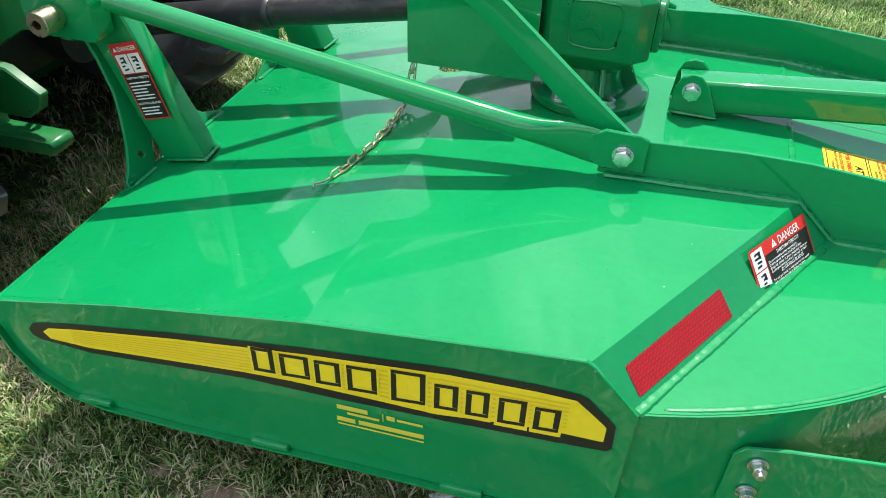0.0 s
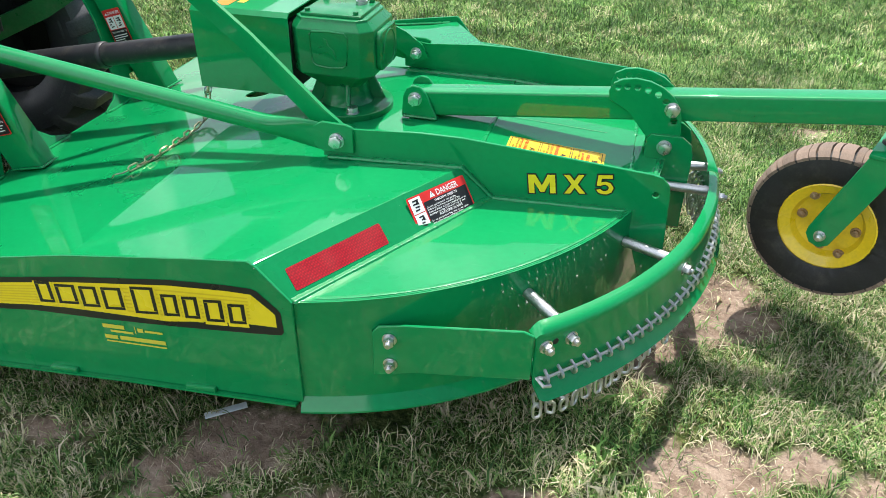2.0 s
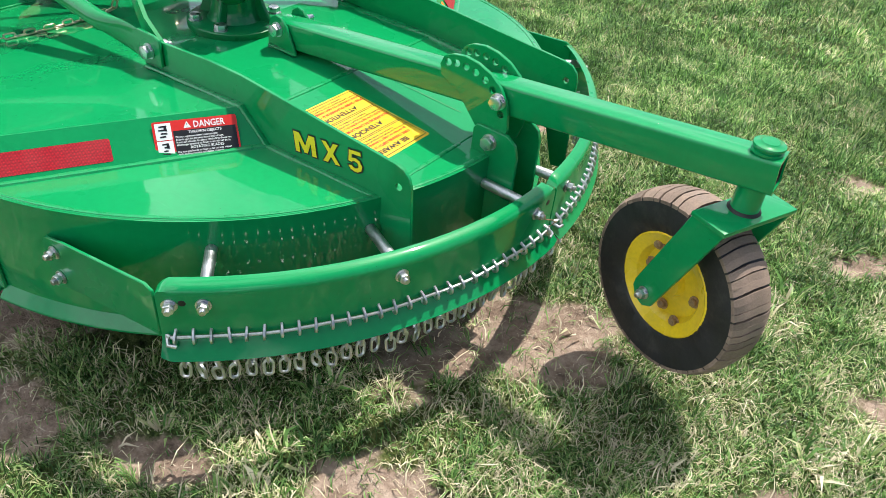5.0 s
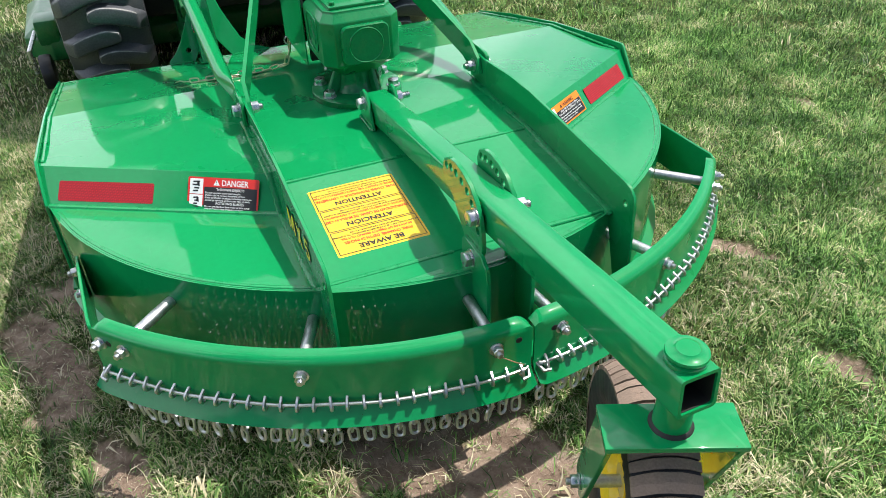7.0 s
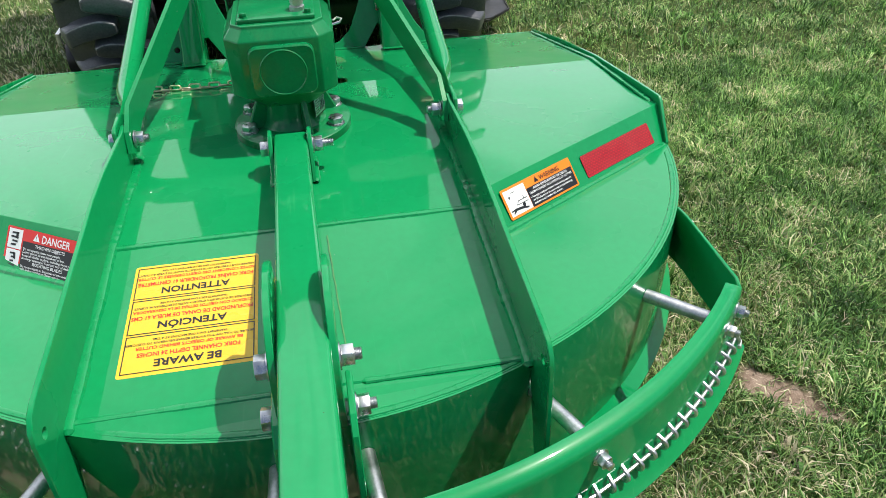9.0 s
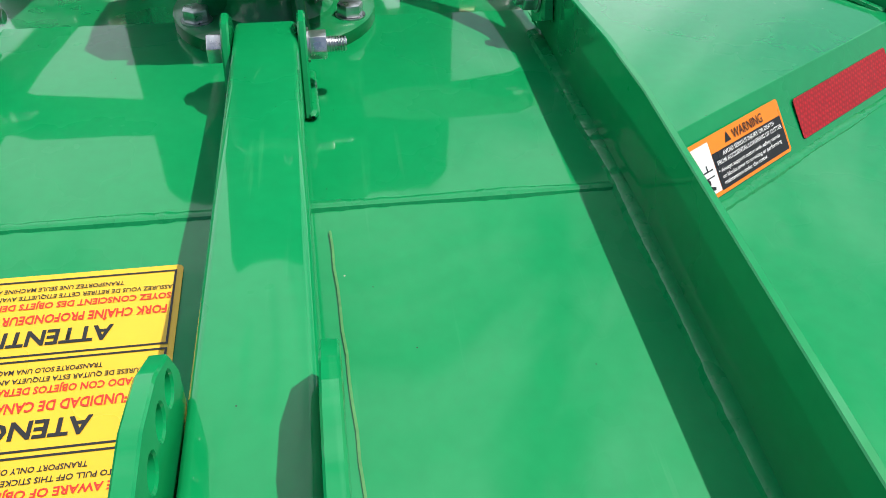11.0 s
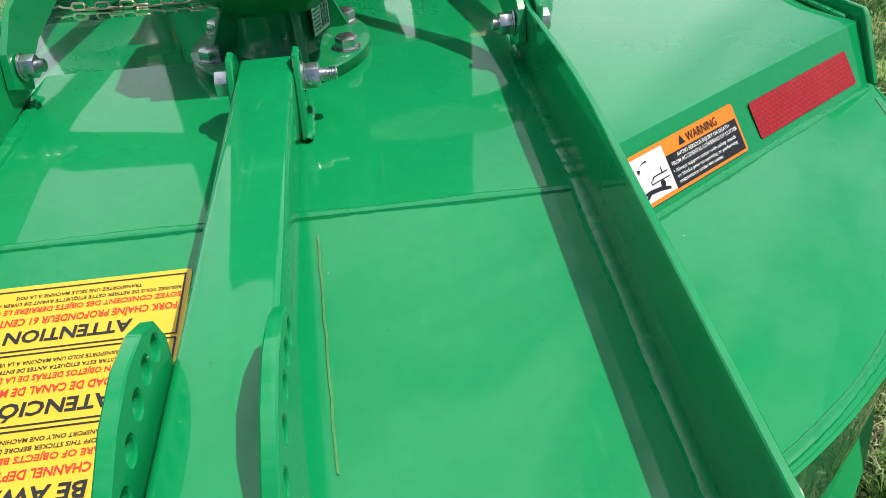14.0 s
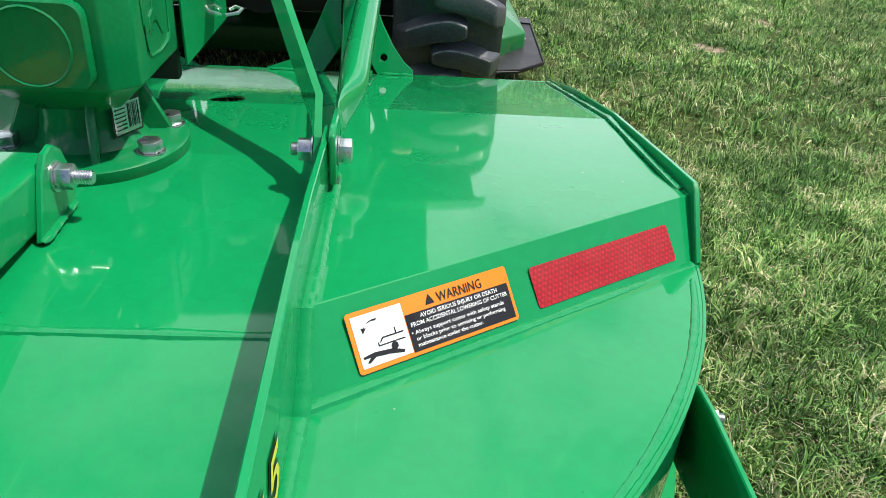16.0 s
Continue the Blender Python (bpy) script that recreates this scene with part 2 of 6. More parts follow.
def place(ob, parent, label="", m=None):
    if parent is not None:
        ob.parent = parent
    if m is not None:
        ob.matrix_basis = m
    if label:
        ob["label"] = label
    return ob


def shared(name, me, parent, m, label=""):
    return place(new(name, me), parent, label, m)


def bevelled(bm, width, seg=2, angle=30):
    es = [e for e in bm.edges if e.is_manifold and e.calc_face_angle(0) > radians(angle)]
    if width:
        bmesh.ops.bevel(bm, geom=es, offset=width, segments=seg, affect="EDGES", profile=0.5, clamp_overlap=True)
    return bm


def box(sx, sy, sz, bevel=0.002, m=None, seg=2):
    bm = bmesh.new()
    bmesh.ops.create_cube(bm, size=1)
    bmesh.ops.scale(bm, vec=(sx, sy, sz), verts=bm.verts)
    bevelled(bm, bevel, seg)
    if m is not None:
        bmesh.ops.transform(bm, matrix=m, verts=bm.verts)
    return bm


def prism(pts, thick, frame_m, bevel=0.0012, holes=()):
    """A plate: the outline pts (u, v) in frame_m's x and y, thick along its z (from 0 to thick). holes: (u, v, radius)."""
    bm = bmesh.new()
    if not holes:
        low = [bm.verts.new((u, v, 0)) for u, v in pts]
        bm.faces.new(low)
    else:
        edges = []
        loops = [list(pts)] + [[(u + r * math.cos(a * math.tau / 14), v + r * math.sin(a * math.tau / 14)) for a in range(14)] for u, v, r in holes]
        for lp in loops:
            vs = [bm.verts.new((u, v, 0)) for u, v in lp]
            edges += [bm.edges.new((vs[i], vs[(i + 1) % len(vs)])) for i in range(len(vs))]
        bmesh.ops.triangle_fill(bm, edges=edges, use_beauty=True, use_dissolve=False)
    res = bmesh.ops.extrude_face_region(bm, geom=bm.faces[:])
    bmesh.ops.translate(bm, vec=(0, 0, thick), verts=[v for v in res["geom"] if isinstance(v, bmesh.types.BMVert)])
    bmesh.ops.recalc_face_normals(bm, faces=bm.faces)
    bevelled(bm, bevel, 1, 50)
    bmesh.ops.transform(bm, matrix=frame_m, verts=bm.verts)
    return bm


def axes(origin, u, v):
    """A frame with its x along u and its y along v (made square to u)."""
    u = Vector(u).normalized()
    v = Vector(v)
    v = (v - u * v.dot(u)).normalized()
    w = u.cross(v)
    m = Matrix((u, v, w)).transposed().to_4x4()
    m.translation = origin
    return m


XZ = Matrix(((1, 0, 0, 0), (0, 0, -1, 0), (0, 1, 0, 0), (0, 0, 0, 1)))      # u -> x, v -> z, thickness -> -y


def at_y(y):
    return Matrix.Translation((0, y, 0)) @ XZ


def sweep(path, ring, bm=None, closed=False, caps=True, up=(0, 0, 1)):
    """Sweeps the closed outline ring (a, b) along path: a sideways, b along up."""
    bm = bm or bmesh.new()
    pts = [Vector(p) for p in path]
    rows = []
    for i, p in enumerate(pts):
        a, b = pts[i - 1] if (i or closed) else p, pts[(i + 1) % len(pts)] if (i + 1 < len(pts) or closed) else p
        d = (b - a).normalized()
        ref = Vector(up)
        if abs(d.dot(ref)) > 0.97:
            ref = Vector((1, 0, 0))
        side = d.cross(ref).normalized()
        top = side.cross(d)
        rows.append([bm.verts.new(p + side * u + top * v) for u, v in ring])
    k = len(ring)
    n = len(rows)
    for i in range(n if closed else n - 1):
        r0, r1 = rows[i], rows[(i + 1) % n]
        for j in range(k):
            bm.faces.new((r0[j], r0[(j + 1) % k], r1[(j + 1) % k], r1[j]))
    if caps and not closed:
        bm.faces.new(rows[0])
        bm.faces.new(rows[-1][::-1])
    return bm


def circle(r, n=12, ry=None):
    return [(r * math.cos(math.tau * i / n), (ry or r) * math.sin(math.tau * i / n)) for i in range(n)]


def lathe(profile, seg=32, m=None, bm=None, full=True):
    """Turns the outline (radius, height) round z."""
    bm = bm or bmesh.new()
    rows = []
    for i in range(seg):
        a = math.tau * i / seg
        rows.append([bm.verts.new((r * math.cos(a), r * math.sin(a), h)) for r, h in profile])
    for i in range(seg):
        r0, r1 = rows[i], rows[(i + 1) % seg]
        for j in range(len(profile) - 1):
            bm.faces.new((r0[j], r1[j], r1[j + 1], r0[j + 1]))
    bmesh.ops.remove_doubles(bm, verts=bm.verts, dist=1e-5)
    if m is not None:
        bmesh.ops.transform(bm, matrix=m, verts=bm.verts)
    return bm


def merge(a, b):
    me = bpy.data.meshes.new("tmp")
    b.to_mesh(me)
    b.free()
    a.from_mesh(me)
    bpy.data.meshes.remove(me)
    return a


def bolt_mesh(name, mat, af=0.019, head=0.011, washer=0.013, stud=0.0, stud_r=0.006):
    """A hexagon head (or nut) with its washer; the shank's end stands out by stud."""
    bm = lathe([(0, 0), (washer, 0), (washer, 0.002), (0, 0.002)], 18)
    r = af / 2 / math.cos(math.pi / 6)
    hexa = bmesh.new()
    low = [hexa.verts.new((r * math.cos(math.tau * i / 6), r * math.sin(math.tau * i / 6), 0.002)) for i in range(6)]
    f = hexa.faces.new(low)
    res = bmesh.ops.extrude_face_region(hexa, geom=[f])
    bmesh.ops.translate(hexa, vec=(0, 0, head), verts=[v for v in res["geom"] if isinstance(v, bmesh.types.BMVert)])
    bevelled(hexa, 0.0015, 2, 40)
    merge(bm, hexa)
    if stud:
        prof = [(0, head), (stud_r, head)]
        k = 8
        for i in range(k):
            prof += [(stud_r, head + stud * (i + 0.2) / k), (stud_r * 0.86, head + stud * (i + 0.6) / k)]
        prof += [(stud_r * 0.8, head + stud), (0, head + stud)]
        merge(bm, lathe(prof, 12))
    return finish(name, bm, mat, 30)


def facing(p, d, spin=0.0):
    """A pose at p whose z looks along d."""
    return Matrix.Translation(p) @ Vector(d).to_track_quat("Z", "Y").to_matrix().to_4x4() @ Matrix.Rotation(spin, 4, "Z")


def bead(path, r=0.005, wob=0.35, seed=1, sink=0.0):
    """A weld bead: a low uneven ridge along path."""
    rnd = random.Random(seed)
    pts = []
    for a, b in zip(path[:-1], path[1:]):
        a, b = Vector(a), Vector(b)
        k = max(1, int((b - a).length / 0.006))
        pts += [a.lerp(b, i / k) for i in range(k)]
    pts.append(Vector(path[-1]))
    bm = bmesh.new()
    rows = []
    n = len(pts)
    for i, p in enumerate(pts):
        d = (pts[min(i + 1, n - 1)] - pts[max(i - 1, 0)]).normalized()
        ref = Vector((0, 0, 1)) if abs(d.z) < 0.9 else Vector((1, 0, 0))
        s = d.cross(ref).normalized()
        t = s.cross(d)
        k = r * (1 + 0.3 * wob * (rnd.random() - 0.5) + 0.05 * math.sin(i * 1.9) + 0.12 * math.sin(i * 0.21 + seed))
        if i in (0, n - 1):
            k *= 0.3
        rows.append([bm.verts.new(p - Vector((0, 0, sink)) + s * k * 1.15 * math.cos(a) + t * k * 0.75 * math.sin(a)) for a in [math.tau * j / 8 for j in range(8)]])
    for r0, r1 in zip(rows[:-1], rows[1:]):
        for j in range(8):
            bm.faces.new((r0[j], r0[(j + 1) % 8], r1[(j + 1) % 8], r1[j]))
    return bm


def slab(quads, thick, dirn=(0, 0, -1)):
    """A bent sheet of given top faces (lists of corners that share places), thickened along dirn."""
    bm = bmesh.new()
    seen = {}

    def vert(p):
        key = tuple(round(c, 4) for c in p)
        if key not in seen:
            seen[key] = bm.verts.new(p)
        return seen[key]

    for q in quads:
        bm.faces.new([vert(p) for p in q])
    res = bmesh.ops.extrude_face_region(bm, geom=bm.faces[:])
    bmesh.ops.translate(bm, vec=Vector(dirn) * thick, verts=[v for v in res["geom"] if isinstance(v, bmesh.types.BMVert)])
    return bm


def lettering(lines, m, mat, parent, name="text_line", bold=0.022):
    """Lines of (text, x, y, height, align, width) laid on the plane of m, a flat mesh a line. width: the line's full length, or 0."""
    for text, x, y, h, align, width in lines:
        cu = bpy.data.curves.new("t", "FONT")
        cu.body, cu.size, cu.resolution_u, cu.offset = text, h * 1.38, 2, h * bold
        cu.align_x = align
        tmp = bpy.data.objects.new("t", cu)
        scene.collection.objects.link(tmp)
        bpy.context.view_layer.update()
        me = bpy.data.meshes.new_from_object(tmp.evaluated_get(bpy.context.evaluated_depsgraph_get()))
        xs = [v.co.x for v in me.vertices]
        s = width / (max(xs) - min(xs)) if width and xs else 1
        me.transform(m @ Matrix.Translation((x, y, 0)) @ Matrix.Diagonal((s, 1, 1, 1)))
        me.materials.clear()
        me.materials.append(mat)
        me.name = name
        bpy.data.objects.remove(tmp)
        bpy.data.curves.remove(cu)
        place(new(name, me), parent)


def flat(polys, m, mat, parent, name, label="", lift=0.0):
    """Flat printed shapes (outlines of u, v) on the plane of m, lifted above it, an object each."""
    first = None
    for p in polys:
        me = bpy.data.meshes.new(name)
        me.from_pydata([m @ Vector((u, v, lift)) for u, v in p], [], [list(range(len(p)))])
        me.materials.append(mat)
        ob = place(new(name, me), parent, label)
        first = first or ob
    return first


def rect(x0, y0, x1, y1):
    return [(x0, y0), (x1, y0), (x1, y1), (x0, y1)]


def rounded(x0, y0, x1, y1, r, n=4):
    out = []
    for cx, cy, a0 in ((x1 - r, y0 + r, -90), (x1 - r, y1 - r, 0), (x0 + r, y1 - r, 90), (x0 + r, y0 + r, 180)):
        out += [(cx + r * math.cos(radians(a0 + 90 * i / n)), cy + r * math.sin(radians(a0 + 90 * i / n))) for i in range(n + 1)]
    return out


def tri_sign(x, y, h):
    return [(x, y), (x + h * 1.1, y), (x + h * 0.55, y + h)]


# ---- ground ----
PATCHES = [  # bare earth: x, y, radii, turn
    (1.06, 0.03, 0.27, 0.13, 18), (1.10, -0.60, 0.17, 0.10, 20), (0.00, -0.80, 0.18, 0.10, 25), (-0.14, -0.93, 0.11, 0.05, 15), (0.95, -0.16, 0.20, 0.10, 30), (1.93, -0.24, 0.05, 0.11, 20), (1.28, -0.52, 0.07, 0.05, 0), (0.10, -1.04, 0.22, 0.07, 12), (-0.16, -0.99, 0.12, 0.06, 40), (-0.55, -0.90, 0.12, 0.05, 0),
    (1.76, -0.10, 0.06, 0.10, 20), (1.95, 0.42, 0.12, 0.05, 30), (0.62, -0.86, 0.12, 0.05, 15), (0.28, -0.96, 0.16, 0.06, -20), (0.56, 1.10, 0.12, 0.04, 40), (1.10, 1.00, 0.07, 0.04, 10),
    (-2.8, 2.05, 0.12, 0.05, 30), (-3.4, 2.6, 0.10, 0.04, 0), (1.75, 1.05, 0.14, 0.05, 60), (2.2, 0.5, 0.09, 0.06, 0), (0.80, -0.25, 0.16, 0.12, 0),
    (1.45, -0.65, 0.06, 0.10, 0), (-0.22, 2.1, 0.05, 0.03, 20), (1.62, 1.55, 0.12, 0.05, 15)]


def bare(x, y):
    """How bare the earth is at a place, 0 to 1."""
    x, y = np.asarray(x, float), np.asarray(y, float)
    wob = 0.4 * np.sin(17 * x + 5 * y) + 0.4 * np.sin(23 * y - 9 * x + 1) + 0.35 * np.sin(41 * x + 37 * y) + 0.3 * np.sin(71 * x - 59 * y)
    out = np.zeros_like(x)
    for px, py, a, b, turn in PATCHES:
        c, s = math.cos(radians(turn)), math.sin(radians(turn))
        u, v = (c * (x - px) + s * (y - py)) / a, (-s * (x - px) + c * (y - py)) / b
        out = np.maximum(out, np.clip(1.5 - np.sqrt(u * u + v * v) * 1.0 + wob * 0.6, 0, 1))
    return out


def rolling(x, y):
    x, y = np.asarray(x, float), np.asarray(y, float)
    return 0.008 * np.sin(2.1 * x + 0.6) * np.cos(1.7 * y) + 0.005 * np.sin(6.3 * x - 3.1 * y) + 0.003 * np.sin(15 * x + 11 * y) - 0.006


def build_ground():
    near = np.arange(-4.0, 5.01, 0.06)
    far = np.array([6, 8, 11, 16, 25, 45, 90, 200, 420.0])
    xs = np.concatenate((-far[::-1], near, far))
    ys = np.concatenate((-far[::-1], np.arange(-4.0, 5.01, 0.06), far))
    gx, gy = np.meshgrid(xs, ys, indexing="ij")
    gz = rolling(gx, gy) - 0.012 * bare(gx, gy)
    nx, ny = gx.shape
    idx = np.arange(nx * ny).reshape(nx, ny)
    faces = np.stack((idx[:-1, :-1], idx[1:, :-1], idx[1:, 1:], idx[:-1, 1:]), -1).reshape(-1, 4)
    me = bpy.data.meshes.new("ground")
    me.from_pydata(np.stack((gx, gy, gz), -1).reshape(-1, 3).tolist(), [], faces.tolist())
    at = me.attributes.new("bare", "FLOAT", "POINT")
    at.data.foreach_set("value", bare(gx, gy).ravel().astype(np.float32))
    wide = np.clip((np.hypot(gx + 0.4, gy - 0.8) - 2.6) / 2.0, 0, 1)
    at = me.attributes.new("closed_turf", "FLOAT", "POINT")
    at.data.foreach_set("value", wide.ravel().astype(np.float32))
    for p in me.polygons:
        p.use_smooth = True
    m = bpy.data.materials.new("turf_and_red_earth")
    m.use_nodes = True
    n, l = m.node_tree.nodes, m.node_tree.links
    b = n["Principled BSDF"]
    tc = n.new("ShaderNodeTexCoord")

    def noise_tex(scale, detail=6, rough=0.6):
        t = n.new("ShaderNodeTexNoise")
        t.inputs["Scale"].default_value, t.inputs["Detail"].default_value, t.inputs["Roughness"].default_value = scale, detail, rough
        l.new(tc.outputs["Object"], t.inputs["Vector"])
        return t

    def ramp_of(src, stops):
        r = n.new("ShaderNodeValToRGB")
        r.color_ramp.elements[0].position, r.color_ramp.elements[0].color = stops[0][0], (*stops[0][1], 1)
        r.color_ramp.elements[1].position, r.color_ramp.elements[1].color = stops[-1][0], (*stops[-1][1], 1)
        for p, c in stops[1:-1]:
            r.color_ramp.elements.new(p).color = (*c, 1)
        l.new(src, r.inputs["Fac"])
        return r

    earth = ramp_of(noise_tex(14, 9, 0.7).outputs["Fac"], [(0.34, (0.12, 0.084, 0.062)), (0.49, (0.265, 0.192, 0.146)), (0.70, (0.46, 0.36, 0.285))])
    # turf under the blades is coloured dark for the shade in their gaps
    turf = ramp_of(noise_tex(55, 8, 0.75).outputs["Fac"], [(0.34, (0.012, 0.018, 0.006)), (0.47, (0.04, 0.06, 0.018)), (0.6, (0.11, 0.13, 0.05)), (0.76, (0.30, 0.25, 0.15))])
    patch = ramp_of(noise_tex(1.3, 4).outputs["Fac"], [(0.35, (0.75, 0.95, 0.7)), (0.65, (1.2, 1.1, 0.95))])
    mul = n.new("ShaderNodeMix")
    mul.data_type, mul.blend_type = "RGBA", "MULTIPLY"
    mul.inputs[0].default_value = 1
    lawn = ramp_of(noise_tex(38, 8, 0.75).outputs["Fac"], [(0.32, (0.022, 0.04, 0.011)), (0.47, (0.06, 0.098, 0.030)), (0.60, (0.105, 0.145, 0.055)), (0.78, (0.20, 0.19, 0.11))])
    closed = n.new("ShaderNodeAttribute")
    closed.attribute_name = "closed_turf"
    cover = n.new("ShaderNodeMix")
    cover.data_type = "RGBA"
    l.new(closed.outputs["Fac"], cover.inputs[0])
    l.new(turf.outputs["Color"], cover.inputs[6])
    l.new(lawn.outputs["Color"], cover.inputs[7])
    l.new(cover.outputs[2], mul.inputs[6])
    l.new(patch.outputs["Color"], mul.inputs[7])
    attr = n.new("ShaderNodeAttribute")
    attr.attribute_name = "bare"
    brk = n.new("ShaderNodeMath")
    brk.operation = "MULTIPLY_ADD"
    brk.inputs[1].default_value, brk.inputs[2].default_value = 0.9, -0.45
    l.new(noise_tex(28, 6).outputs["Fac"], brk.inputs[0])
    s = n.new("ShaderNodeMath")
    s.operation, s.use_clamp = "ADD", True
    l.new(attr.outputs["Fac"], s.inputs[0])
    l.new(brk.outputs[0], s.inputs[1])
    edge = n.new("ShaderNodeMapRange")
    edge.inputs["From Min"].default_value, edge.inputs["From Max"].default_value = 0.25, 0.6
    l.new(s.outputs[0], edge.inputs["Value"])
    mix = n.new("ShaderNodeMix")
    mix.data_type = "RGBA"
    l.new(edge.outputs["Result"], mix.inputs[0])
    l.new(mul.outputs[2], mix.inputs[6])
    l.new(earth.outputs["Color"], mix.inputs[7])
    l.new(mix.outputs[2], b.inputs["Base Color"])
    b.inputs["Roughness"].default_value = 0.95
    b.inputs["Specular IOR Level"].default_value = 0.15
    bn = n.new("ShaderNodeBump")
    bn.inputs["Strength"].default_value, bn.inputs["Distance"].default_value = 0.7, 0.02
    l.new(noise_tex(45, 9, 0.7).outputs["Fac"], bn.inputs["Height"])
    l.new(bn.outputs["Normal"], b.inputs["Normal"])
    me.materials.append(m)
    return tagged(new("ground", me), "mown turf with worn patches of reddish bare earth", "ground", kind="structure")


build_ground()

# ---- rotary cutter: deck ----
cutter = thing("rotary_cutter", "glossy green steel rotary mower hitched behind a tractor on grass", "rotary cutter")
YL, YR = -0.858, 0.870                 # outer faces of the side panels
PL, PR = -0.331, 0.368                 # stiffener plates
CY, RIM = 0.007, 0.882                 # middle and radius of the round rear rim
CREST_L, CREST_R = (0.100, YL, 0.561), (0.090, YR, 0.556)
CREST_LI, CREST_RI = (0.405, PL, 0.565), (0.400, PR, 0.565)
LOW_L, LOW_R = (0.178, YL, 0.486), (0.158, YR, 0.482)
LOW_LI, LOW_RI = (0.480, PL, 0.492), (0.472, PR, 0.492)
DECK_PROFILE = [(-0.97, 0.360), (-0.33, 0.502), (-0.02, 0.5365)]
WELD_X, WELD_Z, LIP_X, LIP_Z, RIM_Z = 0.407, 0.537, 0.800, 0.505, 0.500


def wing_z(x):
    return 0.486 + 0.03 * (x - 0.16)


def rim_point(a, z=0.0, r=RIM):
    return (r * math.cos(a), CY + r * math.sin(a), z)


def arc(a0, a1, n):
    return [a0 + (a1 - a0) * i / n for i in range(n + 1)]


A_L = math.atan2(YL - CY, LOW_L[0])
A_R = math.atan2(YR - CY, LOW_R[0])
A_PL = -math.asin((CY - PL) / RIM)
A_PR = math.asin((PR - CY) / RIM)

quads = []
for (x0, z0), (x1, z1) in zip(DECK_PROFILE[:-1], DECK_PROFILE[1:]):
    for y0, y1 in ((YL, PL), (PL, PR), (PR, YR)):
        quads.append([(x0, y0, z0), (x0, y1, z0), (x1, y1, z1), (x1, y0, z1)])
xf, zf = DECK_PROFILE[-1]
quads += [[(xf, YL, zf), (xf, PL, zf), CREST_LI, CREST_L],
          [(xf, PR, zf), (xf, YR, zf), CREST_R, CREST_RI],
          [(xf, PL, zf), (xf, PR, zf), (WELD_X, PR, WELD_Z), (WELD_X, PL, WELD_Z)],
          [CREST_L, CREST_LI, LOW_LI, LOW_L], [CREST_RI, CREST_R, LOW_R, LOW_RI]]
# the middle of the sloping front field carries an oval opening, cut by filling round it
hole = [(-0.378 + 0.047 * math.cos(math.tau * i / 20), 0.133 + 0.034 * math.sin(math.tau * i / 20)) for i in range(20)]
hz = lambda x: 0.360 + (x + 0.97) * (0.502 - 0.360) / 0.64
quads = [q for q in quads if not (q[0][0] == -0.97 and q[0][1] == PL)]
rim4 = [(-0.97, PL), (-0.33, PL), (-0.33, PR), (-0.97, PR)]
for k in range(20):
    h0, h1 = hole[k], hole[(k + 1) % 20]
    corner = rim4[(2, 3, 0, 1)[k // 5]]
    quads.append([(x, y, hz(x)) for x, y in (h0, corner, h1)])
    if k % 5 == 4:
        after = rim4[(2, 3, 0, 1)[(k // 5 + 1) % 4]]
        quads.append([(x, y, hz(x)) for x, y in (h1, corner, after)])
bm = slab(quads, 0.006)
bevelled(bm, 0.006, 3, 25)
deck = part("deck", bm, GREEN, cutter, "glossy green folded steel deck plate", smooth=3)

wing = [LOW_LI, LOW_L] + [rim_point(a, wing_z(RIM * math.cos(a))) for a in arc(A_L, A_PL, 28)]
part("wing_plate", slab([wing], 0.006), GREEN, cutter, smooth=0)
wing = [LOW_R, LOW_RI] + [rim_point(a, wing_z(RIM * math.cos(a))) for a in arc(A_PR, A_R, 28)]
part("wing_plate", slab([wing], 0.006), GREEN, cutter, smooth=0)
panel = [(WELD_X + 0.002, PL, WELD_Z - 0.002), (LIP_X, PL, LIP_Z), (LIP_X, PR, LIP_Z), (WELD_X + 0.002, PR, WELD_Z - 0.002)]
lip = [(LIP_X, PR, LIP_Z), (LIP_X, PL, LIP_Z)] + [rim_point(a, RIM_Z) for a in arc(A_PL, A_PR, 20)]
part("centre_plate", slab([panel, lip], 0.006), GREEN, cutter, smooth=0)


def rim_z(a):
    return RIM_Z if A_PL < a < A_PR else wing_z(RIM * math.cos(a))


def skirt():
    bm = bmesh.new()
    prof = lambda a: [(RIM - 0.004, rim_z(a) + 0.001), (RIM, rim_z(a) - 0.004), (RIM, 0.235), (RIM + 0.024, 0.212), (RIM + 0.024, 0.207), (RIM - 0.006, 0.230), (RIM - 0.006, rim_z(a) - 0.006)]
    rows = [[bm.verts.new(rim_point(a, z, r)) for r, z in prof(a)] for a in arc(A_L, A_R, 110)]
    k = len(rows[0])
    for r0, r1 in zip(rows[:-1], rows[1:]):
        for j in range(k):
            bm.faces.new((r0[j], r1[j], r1[(j + 1) % k], r0[(j + 1) % k]))
    bm.faces.new(rows[0])
    bm.faces.new(rows[-1][::-1])
    return bm


part("skirt", skirt(), GREEN, cutter, "curved green rear skirt with a flared lower lip", smooth=30)


